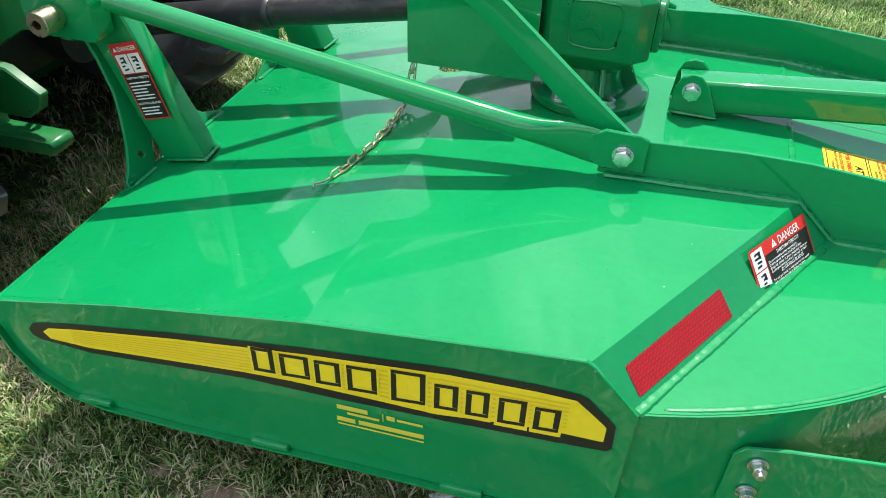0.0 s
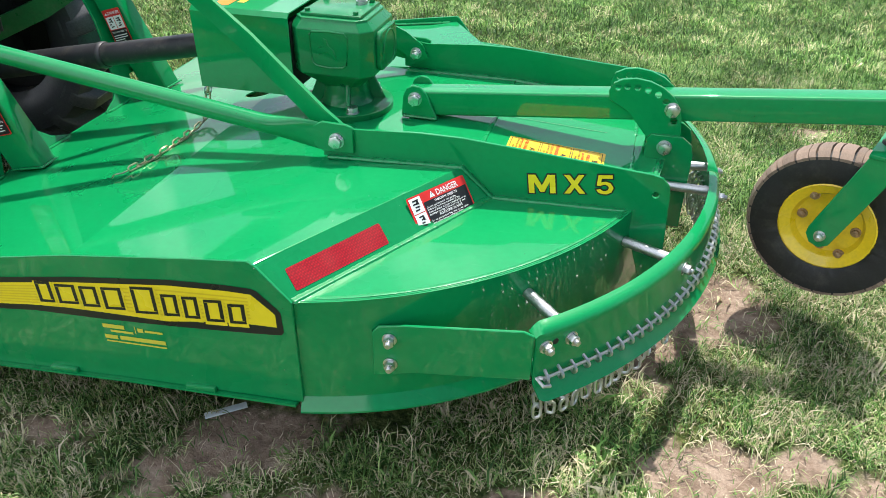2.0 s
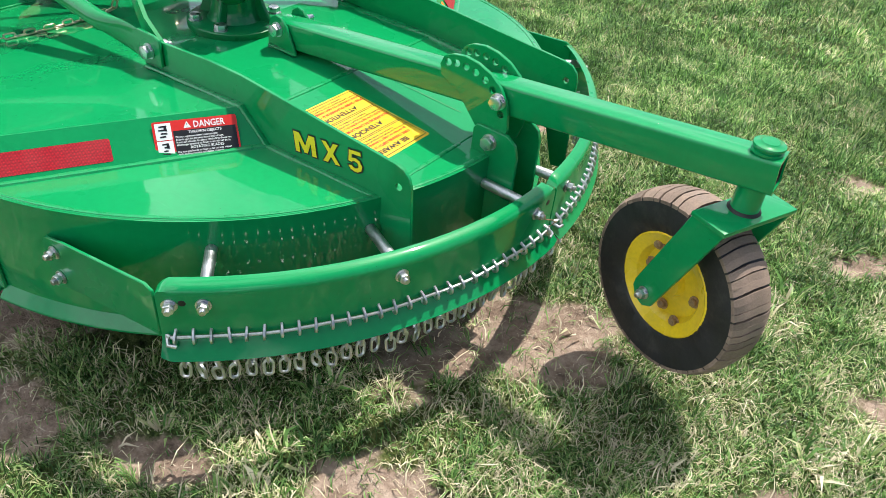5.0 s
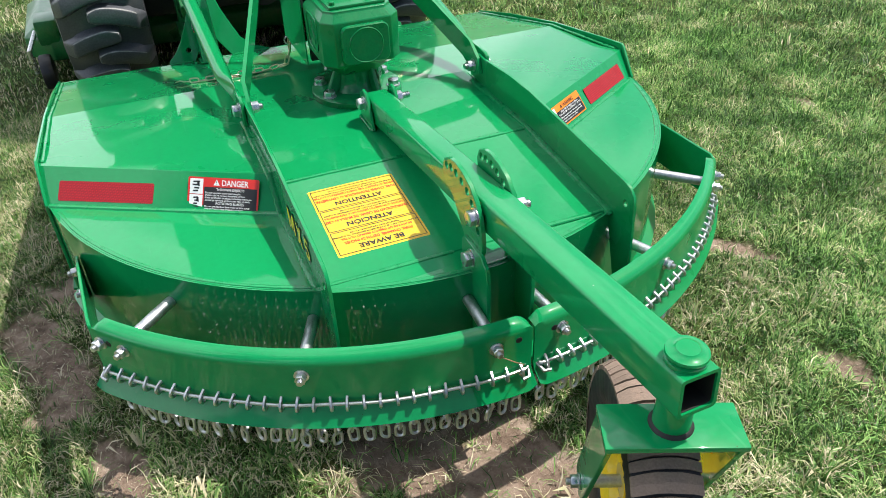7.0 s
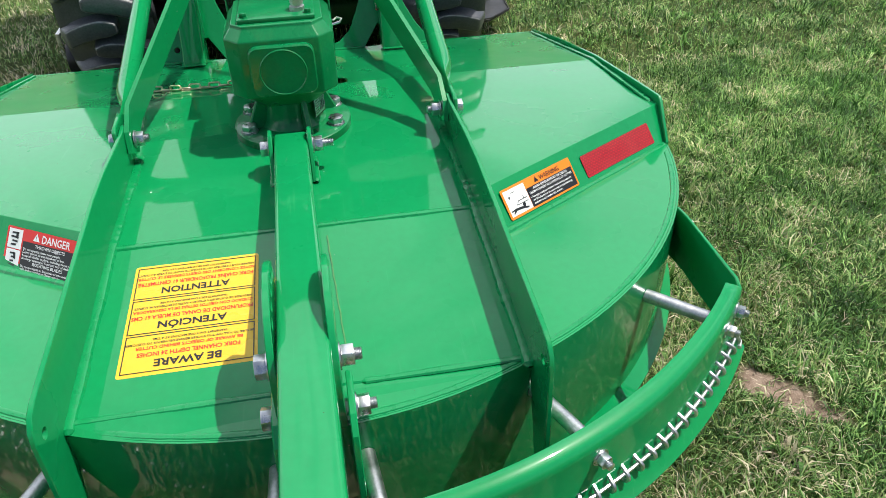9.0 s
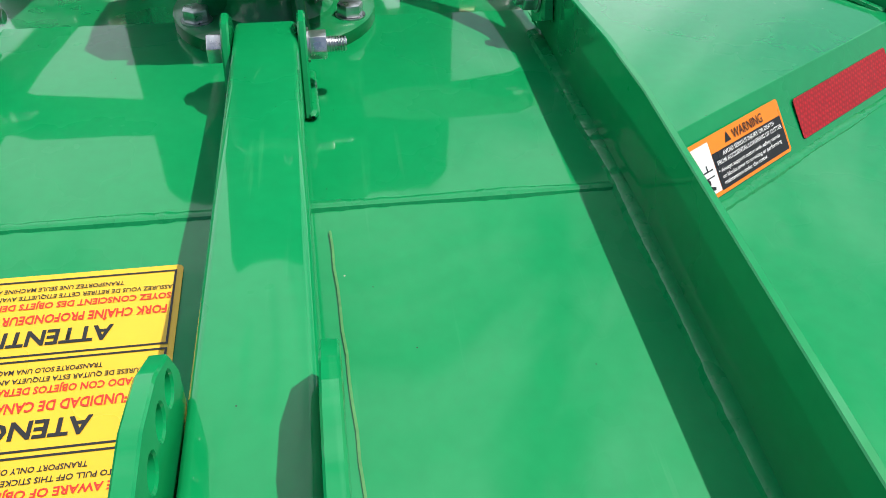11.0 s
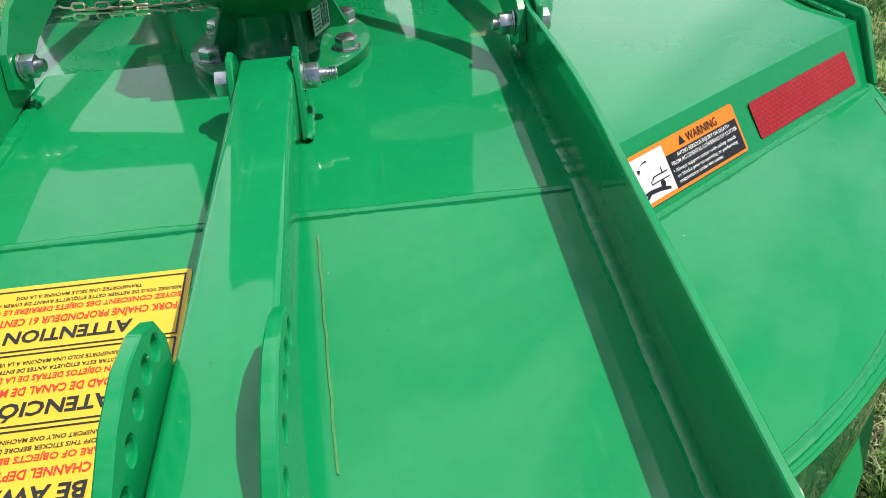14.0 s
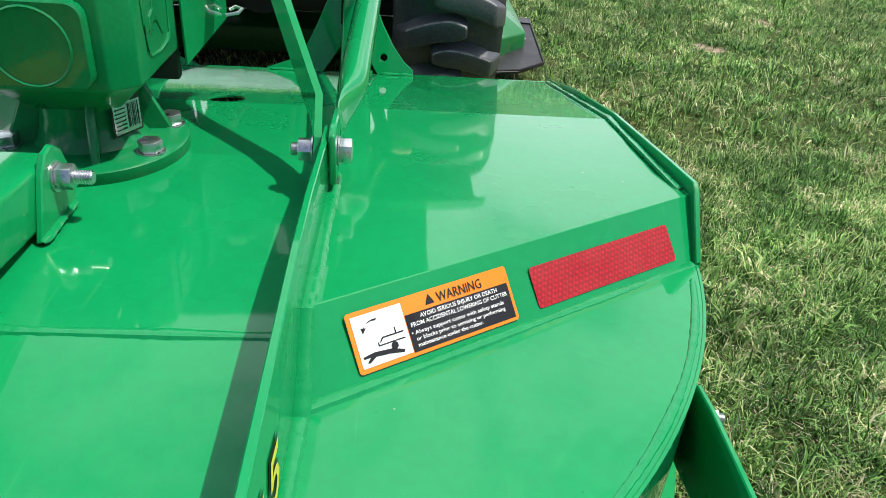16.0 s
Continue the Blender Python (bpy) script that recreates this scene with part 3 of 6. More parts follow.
def side_panel(y, thick):
    """A side panel: straight top that rises over the deck, curved front, outward runner along its foot."""
    x_c, x_l = (CREST_L[0], LOW_L[0]) if y < 0 else (CREST_R[0], LOW_R[0])
    top = [(-0.972, 0.368), (-0.68, 0.442), (-0.33, 0.514), (-0.02, 0.560), (x_c, 0.575), (x_c + 0.012, 0.568), (x_l + 0.006, 0.490), (x_l + 0.006, 0.225)]
    foot = [(-0.25, 0.192), (-0.60, 0.158), (-0.78, 0.148), (-0.86, 0.160), (-0.92, 0.195), (-0.955, 0.250), (-0.972, 0.310)]
    return prism(top + foot, thick, at_y(y), 0.0015), foot


bm, foot = side_panel(YL + 0.001, 0.008)
panel_l = part("side_panel", bm, GREEN, cutter, "green side panel with a yellow and black stripe decal", smooth=30)
bm, foot = side_panel(YR + 0.007, 0.008)
panel_r = part("side_panel", bm, GREEN, cutter, smooth=30)
for s, y, p in ((-1, YL - 0.006, panel_l), (1, YR + 0.006, panel_r)):
    line = [(0.17, y, 0.222)] + [(x, y, z) for x, z in foot]
    part("runner", sweep(line, [(-0.013, -0.004), (0.013, -0.007), (0.013, -0.002), (-0.013, 0.002)]), GREEN, p, smooth=0)
    for x, z in ((-0.80, 0.158), (-0.42, 0.183), (-0.06, 0.212)):
        part("runner_tab", box(0.075, 0.016, 0.014, 0.004, Matrix.Translation((x, y + s * 0.004, z)) @ Matrix.Rotation(-0.09, 4, "Y")), GREEN, p)

# front lip of the deck
part("front_lip", slab([[(-0.974, YL, 0.360), (-0.974, YR, 0.360), (-0.982, YR, 0.300), (-0.982, YL, 0.300)]], 0.005, (1, 0, 0)), GREEN, cutter, smooth=0)


# stiffener plates along the deck
def stiffener(y, thick):
    top = [(0.040, 0.598), (0.055, 0.622), (0.085, 0.630), (0.120, 0.626), (0.29, 0.637), (0.40, 0.637), (0.53, 0.627), (0.845, 0.602), (0.868, 0.596), (0.884, 0.580), (0.890, 0.560)]
    low = [(0.903, 0.30), (0.86, 0.29), (0.80, 0.48), (0.79, 0.497), (0.48, 0.488), (0.405, 0.53), (0.04, 0.546)]
    return prism(top + low, thick, at_y(y), 0.0012, holes=[(0.858, 0.552, 0.008)])


part("stiffener_plate", stiffener(PL + 0.004, 0.008), GREEN, cutter, "green stiffener plate marked with the model letters")
part("stiffener_plate", stiffener(PR + 0.004, 0.008), GREEN, cutter)

# weld beads
W = lambda path, r, seed, sink=0.0: part("weld_bead", bead(path, r, 0.5, seed, sink), WELD, deck)
W([(WELD_X, PL + 0.01, WELD_Z), (WELD_X, PR - 0.01, WELD_Z)], 0.006500000000000001, 1, 0.0028)
W([(LIP_X, PL + 0.01, LIP_Z), (LIP_X, -0.03, LIP_Z)], 0.0055, 2, 0.0022)
W([(LIP_X, 0.10, LIP_Z), (LIP_X, PR - 0.01, LIP_Z)], 0.0055, 3, 0.0022)
W([rim_point(a, wing_z(RIM * math.cos(a)) + 0.001, RIM - 0.013) for a in arc(A_L + 0.05, A_PL - 0.02, 30)], 0.0048, 4, 0.0020)
W([rim_point(a, wing_z(RIM * math.cos(a)) + 0.001, RIM - 0.013) for a in arc(A_PR + 0.02, A_R - 0.05, 30)], 0.0048, 5, 0.0020)
W([rim_point(a, RIM_Z + 0.001, RIM - 0.012) for a in arc(A_PL + 0.02, A_PR - 0.02, 16)], 0.0055, 6, 0.0022)
W([LOW_L, LOW_LI], 0.008, 7)
W([LOW_R, LOW_RI], 0.008, 8)
for y, s, sd in ((PL, -1, 9), (PL, 1, 10), (PR, 1, 11), (PR, -1, 12)):
    yy = y + s * 0.009
    inner = (s > 0) == (y < 0)
    if inner:
        W([(0.05, yy, 0.537), (WELD_X, yy, WELD_Z), (LIP_X, yy, LIP_Z), (0.82, yy, 0.502)], 0.0098, sd, 0.0014)
    else:
        W([(0.05, yy, 0.548), (0.40, yy, 0.565), (0.478, yy, 0.494), (0.80, yy, 0.505)], 0.0078, sd, 0.0012)
W([(CREST_R[0] - 0.02, YR - 0.008, 0.552), (-0.33, YR - 0.008, 0.504), (-0.96, YR - 0.008, 0.364)], 0.006, 13)
W([(CREST_L[0] - 0.02, YL + 0.008, 0.557), (-0.33, YL + 0.008, 0.504), (-0.96, YL + 0.008, 0.364)], 0.005, 14)

BOLT = bolt_mesh("bolt", ZINC, 0.024, 0.013, 0.017)
NUT = bolt_mesh("nut", ZINC, 0.021, 0.014, 0.0155, 0.010, 0.007)
BIG_BOLT = bolt_mesh("bolt", ZINC, 0.030, 0.016, 0.020)
SHORT_NUT = bolt_mesh("nut", ZINC, 0.028, 0.018, 0.019, 0.012, 0.009)
BIG_NUT = bolt_mesh("nut", ZINC, 0.028, 0.019, 0.019, 0.024, 0.009)

# ---- gearbox on its flange ----
GX, GY = -0.030, 0.018
DZ = 0.534
bm = lathe([(0, 0), (0.132, 0), (0.134, 0.003), (0.134, 0.019), (0.130, 0.022), (0.078, 0.024), (0.070, 0.034), (0.064, 0.06), (0.062, 0.13), (0, 0.13)], 40, Matrix.Translation((GX, GY, DZ)))
gearbox = part("gearbox", bm, GREEN_CAST, cutter, "green cast-iron gearbox bolted to the deck on a round flange")


def tapered(levels, n_bevel=0.010):
    """A cast body through rectangles (x0, x1, y0, y1, chamfer, z)."""
    bm = bmesh.new()
    rows = []
    for x0, x1, y0, y1, c, z in levels:
        rows.append([bm.verts.new((x, y, z)) for x, y in ((x0 + c, y0), (x1 - c, y0), (x1, y0 + c), (x1, y1 - c), (x1 - c, y1), (x0 + c, y1), (x0, y1 - c), (x0, y0 + c))])
    for r0, r1 in zip(rows[:-1], rows[1:]):
        for j in range(8):
            bm.faces.new((r0[j], r0[(j + 1) % 8], r1[(j + 1) % 8], r1[j]))
    bm.faces.new(rows[0][::-1])
    bm.faces.new(rows[-1])
    bmesh.ops.recalc_face_normals(bm, faces=bm.faces)
    return bevelled(bm, n_bevel, 3, 20)


X0, X1, Y0, Y1 = -0.150, 0.088, -0.094, 0.130
part("housing", tapered([(-0.09, 0.03, -0.045, 0.08, 0.02, 0.615), (X0 + 0.03, X1 - 0.03, Y0 + 0.025, Y1 - 0.025, 0.03, 0.640), (X0 + 0.004, X1, Y0, Y1, 0.03, 0.664), (X0, X1, Y0, Y1, 0.03, 0.786), (X0 + 0.016, X1 - 0.020, Y0 + 0.017, Y1 - 0.017, 0.024, 0.806), (X0 + 0.016, X1 - 0.020, Y0 + 0.017, Y1 - 0.017, 0.024, 0.812)]), GREEN_CAST, gearbox)
part("cover_plate", box(0.172, 0.160, 0.010, 0.003, Matrix.Translation((-0.033, GY, 0.816))), GREEN_CAST, gearbox)
small = bolt_mesh("bolt", GREEN_CAST, 0.014, 0.008, 0.009)
for dx, dy in ((-0.07, -0.066), (-0.07, 0.066), (0.068, -0.066), (0.068, 0.066)):
    shared("bolt", small, gearbox, Matrix.Translation((-0.033 + dx, GY + dy, 0.820)))
part("breather_plug", lathe([(0, 0), (0.016, 0), (0.016, 0.008), (0.011, 0.009), (0.011, 0.013), (0.014, 0.014), (0.014, 0.024), (0.010, 0.027), (0, 0.027)], 16, Matrix.Translation((0.012, GY + 0.045, 0.821))), STEEL, gearbox, "grey threaded breather plug")
part("rear_pad", prism(rounded(-0.068, -0.052, 0.068, 0.056, 0.020), 0.016, axes((X1 - 0.001, GY + 0.002, 0.722), (0, 1, 0), (0, 0, 1)), 0.003), GREEN_CAST, gearbox)
part("rear_ring", lathe([(0.046, 0), (0.048, 0.002), (0.050, 0.0), (0.048, -0.003)], 36, Matrix.Translation((X1 + 0.0155, GY + 0.002, 0.722)) @ Matrix.Rotation(math.pi / 2, 4, "Y")), GREEN_CAST, gearbox)
for y, s in ((Y0, -1), (Y1, 1)):
    fr = axes((-0.030, y - s * 0.002, 0.733), (-s, 0, 0), (0, 0, 1)) @ Matrix.Diagonal((1.15, 1.15, 1, 1))
    ring = [(0.047 * a, 0.042 * b) for a, b in ((-0.85, 1), (0, 1.06), (0.85, 1), (1, 0.8), (0.98, 0), (0.9, -0.75), (0.7, -0.92), (0, -1), (-0.7, -0.92), (-0.9, -0.75), (-0.98, 0), (-1, 0.8))]
    bm = bmesh.new()
    pts = [fr @ Vector((u, v, 0.002)) for u, v in ring]
    part("cast_emblem", sweep(pts, circle(0.0028, 6), closed=True), GREEN_CAST, gearbox)
    blob = [(-0.028, -0.012), (-0.012, -0.004), (0.0, -0.006), (0.016, -0.026), (0.02, -0.024), (0.012, 0.002), (0.0, 0.012), (-0.004, 0.026), (-0.012, 0.028), (-0.012, 0.010), (-0.026, 0.004)]
    part("cast_emblem", prism(blob, 0.004, fr, 0.001), GREEN_CAST, gearbox)
for a in (-10, 80, 170, 260):
    d = Vector((math.cos(radians(a + 25)), math.sin(radians(a + 25)), 0))
    part("rib", prism([(0.04, 0.02), (0.112, 0.02), (0.108, 0.028), (0.078, 0.096), (0.04, 0.106)], 0.012, Matrix.Translation(Vector((GX, GY, DZ)) + Vector((d.y, -d.x, 0)) * -0.006) @ Matrix(((d.x, 0, -d.y, 0), (d.y, 0, d.x, 0), (0, 1, 0, 0), (0, 0, 0, 1))), 0.003), GREEN_CAST, gearbox)
for i, (dx, dy) in enumerate(((0.052, -0.098), (0.052, 0.098), (-0.052, 0.098), (-0.052, -0.098))):
    shared("bolt", BIG_BOLT, gearbox, Matrix.Translation((GX + dx, GY + dy, DZ + 0.022)) @ Matrix.Rotation(i * 0.7, 4, "Z"))

# sheet-metal shield over the driveline
SX0, SX1, SY0, SY1, SZ0, SZ1 = -0.430, -0.140, -0.098, 0.135, 0.594, 0.822


def shield():
    o = [(SY0, SZ0), (SY0, SZ1 - 0.012), (SY0 + 0.012, SZ1), (SY1 - 0.012, SZ1), (SY1, SZ1 - 0.012), (SY1, SZ0 + 0.036)]
    i = [(SY1 - 0.004, SZ0 + 0.036), (SY1 - 0.004, SZ1 - 0.013), (SY1 - 0.013, SZ1 - 0.004), (SY0 + 0.013, SZ1 - 0.004), (SY0 + 0.004, SZ1 - 0.013), (SY0 + 0.004, SZ0)]
    return prism([(y, z) for y, z in o + i], SX1 - SX0, Matrix(((0, 0, 1, SX0), (1, 0, 0, 0), (0, 1, 0, 0), (0, 0, 0, 1))), 0.0008)


driveline_shield = part("driveline_shield", shield(), GREEN, cutter, "green sheet-metal shield over the driveline")
part("shield_bracket", box(0.02, 0.20, 0.19, 0.002, Matrix.Translation((SX1 - 0.012, GY, 0.70))), DARK, driveline_shield)

# ---- front masts, braces and straps ----
def mast(s, yc):
    """A hitch mast on the deck's front edge: a folded column leaning forward, an inner plate with flared feet, a fin with a hole."""
    base = [(-0.948, yc, 0.372), (-0.832, yc, 0.396), (-0.842, yc - s * 0.070, 0.394), (-0.940, yc - s * 0.070, 0.372)]
    top = [(-1.125, yc - s * 0.004, 0.800), (-1.010, yc - s * 0.004, 0.800), (-1.018, yc - s * 0.060, 0.800), (-1.115, yc - s * 0.060, 0.800)]
    bm = bmesh.new()
    lo, hi = [bm.verts.new(p) for p in base], [bm.verts.new(p) for p in top]
    for k in range(4):
        bm.faces.new((lo[k], lo[(k + 1) % 4], hi[(k + 1) % 4], hi[k]))
    bm.faces.new(lo[::-1])
    bm.faces.new(hi)
    bmesh.ops.recalc_face_normals(bm, faces=bm.faces)
    m = part("hitch_mast", bevelled(bm, 0.006, 3, 30), GREEN, cutter, "green folded hitch mast at the deck's front")
    out = [(0.478, 0.352), (0.478, 0.374), (0.452, 0.395), (0.424, 0.430), (0.395, 0.480), (0.372, 0.530), (0.362, 0.600), (0.360, 0.780), (0.280, 0.780), (0.272, 0.620), (0.245, 0.530), (0.218, 0.470), (0.192, 0.420), (0.155, 0.388), (0.090, 0.366), (0.090, 0.352), (0.232, 0.352), (0.290, 0.432), (0.335, 0.432), (0.388, 0.352)]
    tall = math.hypot(1, 0.416)
    tilt = axes((-0.956, 0.018, 0.352), (0, s, 0), (-0.416, 0, 1))
    part("mast_plate", prism([(d, (z - 0.352) * tall) for d, z in out], 0.009, tilt, 0.0015, holes=[(0.398, 0.050 * tall, 0.0095)]), GREEN, m, "green scalloped plate across the mast's foot")
    part("hitch_pin", lathe([(0.010, 0), (0.024, 0), (0.0255, 0.002), (0.0255, 0.050), (0.022, 0.052), (0.022, 0.12), (0, 0.12), (0, 0.05), (0.010, 0.05), (0.010, 0)], 24, facing((-1.075, yc + s * 0.118, 0.722), (0, -s, 0))), BRASSY, m, "silver hollow hitch pin")
    block = rounded(-1.16, 0.672, -0.985, 0.775, 0.022)
    part("pin_block", prism(block, 0.055, at_y(yc + s * 0.035 + 0.0275), 0.004), GREEN, m)
    part("weld_bead", bead([(-0.940, yc + s * 0.004, 0.376), (-0.830, yc + s * 0.004, 0.399), (-0.838, yc - s * 0.072, 0.397)], 0.0045, 0.5, 31), WELD, m)
    part("weld_bead", bead([(-0.950, 0.018 + s * 0.39, 0.367), (-0.950, 0.018 + s * 0.478, 0.367)], 0.005, 0.5, 32), WELD, m)
    part("weld_bead", bead([(-0.950, 0.018 + s * 0.10, 0.367), (-0.950, 0.018 + s * 0.23, 0.367)], 0.005, 0.5, 33), WELD, m)
    return m


mast_l = mast(-1, -0.345)
mast_r = mast(1, 0.380)


def brace(s, yc):
    """A round tube, flattened and holed where it is bolted to the stiffener."""
    a, b = Vector((0.045, yc, 0.600)), Vector((-0.965, yc + s * 0.025, 0.758))
    bm = bmesh.new()
    rows = []
    n = 30
    flat_y = yc + s * 0.004
    for i in range(n + 1):
        t = i / n
        p = a.lerp(b, t)
        k = min(1, max(0, (t - 0.03) / 0.13))
        k = k * k * (3 - 2 * k)
        ry, rz = 0.005 + (0.0235 - 0.005) * k, 0.036 + (0.0235 - 0.036) * k
        y = flat_y * (1 - k) + (p.y + s * 0.012) * k
        rows.append([bm.verts.new((p.x + rz * 0.1 * math.sin(q), y + ry * math.cos(q), p.z + rz * math.sin(q))) for q in [math.tau * j / 16 for j in range(16)]])
    for r0, r1 in zip(rows[:-1], rows[1:]):
        for j in range(16):
            bm.faces.new((r0[j], r0[(j + 1) % 16], r1[(j + 1) % 16], r1[j]))
    bm.faces.new(rows[0][::-1])
    bm.faces.new(rows[-1])
    ob = part("brace_tube", bm, GREEN, cutter, "green round brace tube with a flattened bolted end", smooth=50)
    part("tube_end", prism([(0.125, 0.565), (0.125, 0.633), (0.108, 0.640), (0.045, 0.642), (0.02, 0.628), (0.02, 0.575), (0.045, 0.562)][::-1], 0.009, at_y(flat_y + 0.0045), 0.002), GREEN, ob)
    shared("bolt", BIG_BOLT, ob, facing((0.082, flat_y + s * 0.005, 0.596), (0, s, 0), 0.3))
    shared("nut", SHORT_NUT, ob, facing((0.082, yc - s * 0.024, 0.596), (0, -s, 0), 0.2))
    return ob


brace_l = brace(-1, PL - 0.006)
brace_r = brace(1, PR + 0.006)


def strap(s, yc):
    """A flat bar, bent where it leaves the stiffener, that runs up to the top of the hitch frame."""
    y = yc - s * 0.012
    pts = [(0.095, y, 0.570), (0.080, y, 0.602), (0.035, y - s * 0.006, 0.636), (-0.195, yc - s * 0.112, 0.777), (-0.454, yc - s * 0.205, 0.919), (-0.86, yc - s * 0.335, 1.125)]
    ring = [(-0.005, -0.030), (0.005, -0.030), (0.005, 0.030), (-0.005, 0.030)]
    bm = sweep(pts, ring)
    return part("strap_bar", bevelled(bm, 0.0015, 1, 50), GREEN, cutter, "flat green strap up to the hitch frame", smooth=25)


strap(-1, PL)
strap(1, PR)
part("top_clevis", prism([(-0.95, 1.07), (-0.82, 1.07), (-0.80, 1.13), (-0.85, 1.19), (-0.95, 1.19)], 0.05, at_y(GY + 0.025), 0.004), GREEN, cutter)

# ---- tail wheel arm ----
P0, P1 = Vector((0.165, 0.016, 0.5765)), Vector((1.478, 0.045, 0.6845))
arm_m = axes(P0, P1 - P0, (0, 1, 0))
L = (P1 - P0).length
H2, V2 = 0.0345, 0.0355


def square_tube(length, h, v, wall):
    bm = bmesh.new()
    outer = rounded(-h, -v, h, v, 0.007, 3)
    inner = rounded(-h + wall, -v + wall, h - wall, v - wall, 0.004, 3)
    a0 = [bm.verts.new((0, y, z)) for y, z in outer]
    a1 = [bm.verts.new((length, y, z)) for y, z in outer]
    b0 = [bm.verts.new((0, y, z)) for y, z in inner]
    b1 = [bm.verts.new((length, y, z)) for y, z in inner]
    n = len(outer)
    for i in range(n):
        j = (i + 1) % n
        bm.faces.new((a0[i], a0[j], a1[j], a1[i]))
        bm.faces.new((b0[j], b0[i], b1[i], b1[j]))
        bm.faces.new((a1[i], a1[j], b1[j], b1[i]))
        bm.faces.new((a0[j], a0[i], b0[i], b0[j]))
    return bm


bm = square_tube(L, H2, V2, 0.006)
bmesh.ops.transform(bm, matrix=arm_m, verts=bm.verts)
arm = part("tail_arm", bm, GREEN, cutter, "green square-tube tail wheel arm, open at its end")


def on_arm(d, y=0.0, z=0.0):
    return arm_m @ Vector((d, y, z))


# pivot lugs
for s, y in ((-1, 0.016 - H2 - 0.010), (1, 0.016 + H2 + 0.001)):
    pts = [(0.150, 0.541), (0.155, 0.60), (0.165, 0.622), (0.185, 0.634), (0.205, 0.630), (0.222, 0.612), (0.255, 0.540)]
    lug = part("pivot_lug", prism(pts, 0.009, at_y(y + 0.009), 0.002), GREEN, cutter)
    part("weld_bead", bead([(0.152, y + (0 if s < 0 else 0.009), 0.545), (0.256, y + (0 if s < 0 else 0.009), 0.543)], 0.006, 0.5, 41 + s), WELD, lug)
    if s < 0:
        shared("bolt", BIG_BOLT, lug, facing((0.190, y, 0.596), (0, -1, 0), 0.4))
    else:
        shared("nut", BIG_NUT, lug, facing((0.190, y + 0.009, 0.596), (0, 1, 0), 0.1))


def sector_plate(y, s):
    c = (0.815, 0.620)
    top = [(0.718, 0.648), (0.714, 0.672), (0.723, 0.693), (0.747, 0.706), (0.780, 0.711), (0.816, 0.706), (0.851, 0.692), (0.880, 0.669), (0.899, 0.642), (0.908, 0.610), (0.912, 0.575), (0.905, 0.548), (0.895, 0.515), (0.862, 0.515), (0.822, 0.560), (0.768, 0.622)]
    holes = [(0.736, 0.683, 0.0085), (0.759, 0.688, 0.0085), (0.785, 0.688, 0.0085), (0.812, 0.683, 0.0085), (0.839, 0.674, 0.0085), (0.861, 0.657, 0.0085), (0.889, 0.607, 0.0085)]
    return prism(top[::-1], 0.010, at_y(y), 0.0012, holes=holes)


for s, y in ((-1, -0.012), (1, 0.069)):
    plate = part("sector_plate", sector_plate(y + (0.005 if s < 0 else 0.005), s), GREEN, cutter, "green height-adjusting plate with a row of holes")
    lug_pts = [(0.826, 0.44), (0.828, 0.556), (0.838, 0.568), (0.92, 0.566), (0.944, 0.548), (0.952, 0.520), (0.952, 0.30), (0.88, 0.30), (0.876, 0.49)]
    y2 = -0.020 if s < 0 else 0.083
    lug = part("rear_lug", prism(lug_pts[::-1], 0.010, at_y(y2 + 0.005), 0.0015), GREEN, cutter)
    if s < 0:
        shared("bolt", BIG_BOLT, plate, facing((0.880, y - 0.005, 0.637), (0, -1, 0), 0.2))
        shared("bolt", BIG_BOLT, lug, facing((0.876, y2 - 0.005, 0.535), (0, -1, 0), 0.5))
    else:
        shared("nut", SHORT_NUT, plate, facing((0.880, y + 0.006, 0.637), (0, 1, 0), 0.2))
        shared("nut", SHORT_NUT, lug, facing((0.876, y2 + 0.005, 0.535), (0, 1, 0), 0.5))

# caster
FX, FY = 1.440, 0.0445
cap_z = on_arm(L - 0.04).z + V2
pivot = part("caster_post", lathe([(0, -0.165), (0.030, -0.165), (0.028, -2 * V2 + 0.004), (0, -2 * V2 + 0.004)], 28, Matrix.Translation((FX, FY, cap_z))), GREEN, cutter, "green round caster post with a capped top")
part("post_cap", lathe([(0, -0.004), (0.027, -0.004), (0.027, 0.001), (0.031, 0.002), (0.031, 0.007), (0.027, 0.009), (0.027, 0.012), (0.031, 0.013), (0.032, 0.016), (0.031, 0.019), (0.020, 0.021), (0.017, 0.024), (0, 0.025)], 28, Matrix.Translation((FX, FY, cap_z))), GREEN, pivot)
# added lining: dirt, with the tube's inner shade put into its dark colour
bm = square_tube(0.16, H2 - 0.0065, V2 - 0.0065, 0.001)
bmesh.ops.transform(bm, matrix=arm_m @ Matrix.Translation((L - 0.164, 0, 0)), verts=bm.verts)
part("shaded_bore", bm, DARK, arm, "dirty tube lining, darkened for the shade inside")
CAST = Matrix.Translation((FX, FY, 0)) @ Matrix.Rotation(radians(-23.4), 4, "Z")      # local y along the axle, -x the trail
TRAIL, HUB_Z, FORK_Z = 0.089, 0.327, 0.585
fork = part("caster_fork", box(0.088, 0.212, 0.011, 0.002, CAST @ Matrix.Translation((0.004, 0, FORK_Z - 0.0055))), GREEN, cutter, "green caster fork round the tail wheel")
part("post_weld", lathe([(0.029, 0), (0.0345, 0.0), (0.0325, 0.004), (0.029, 0.006)], 24, Matrix.Translation((FX, FY, FORK_Z))), DARK, fork, "burnt dark weld ring")
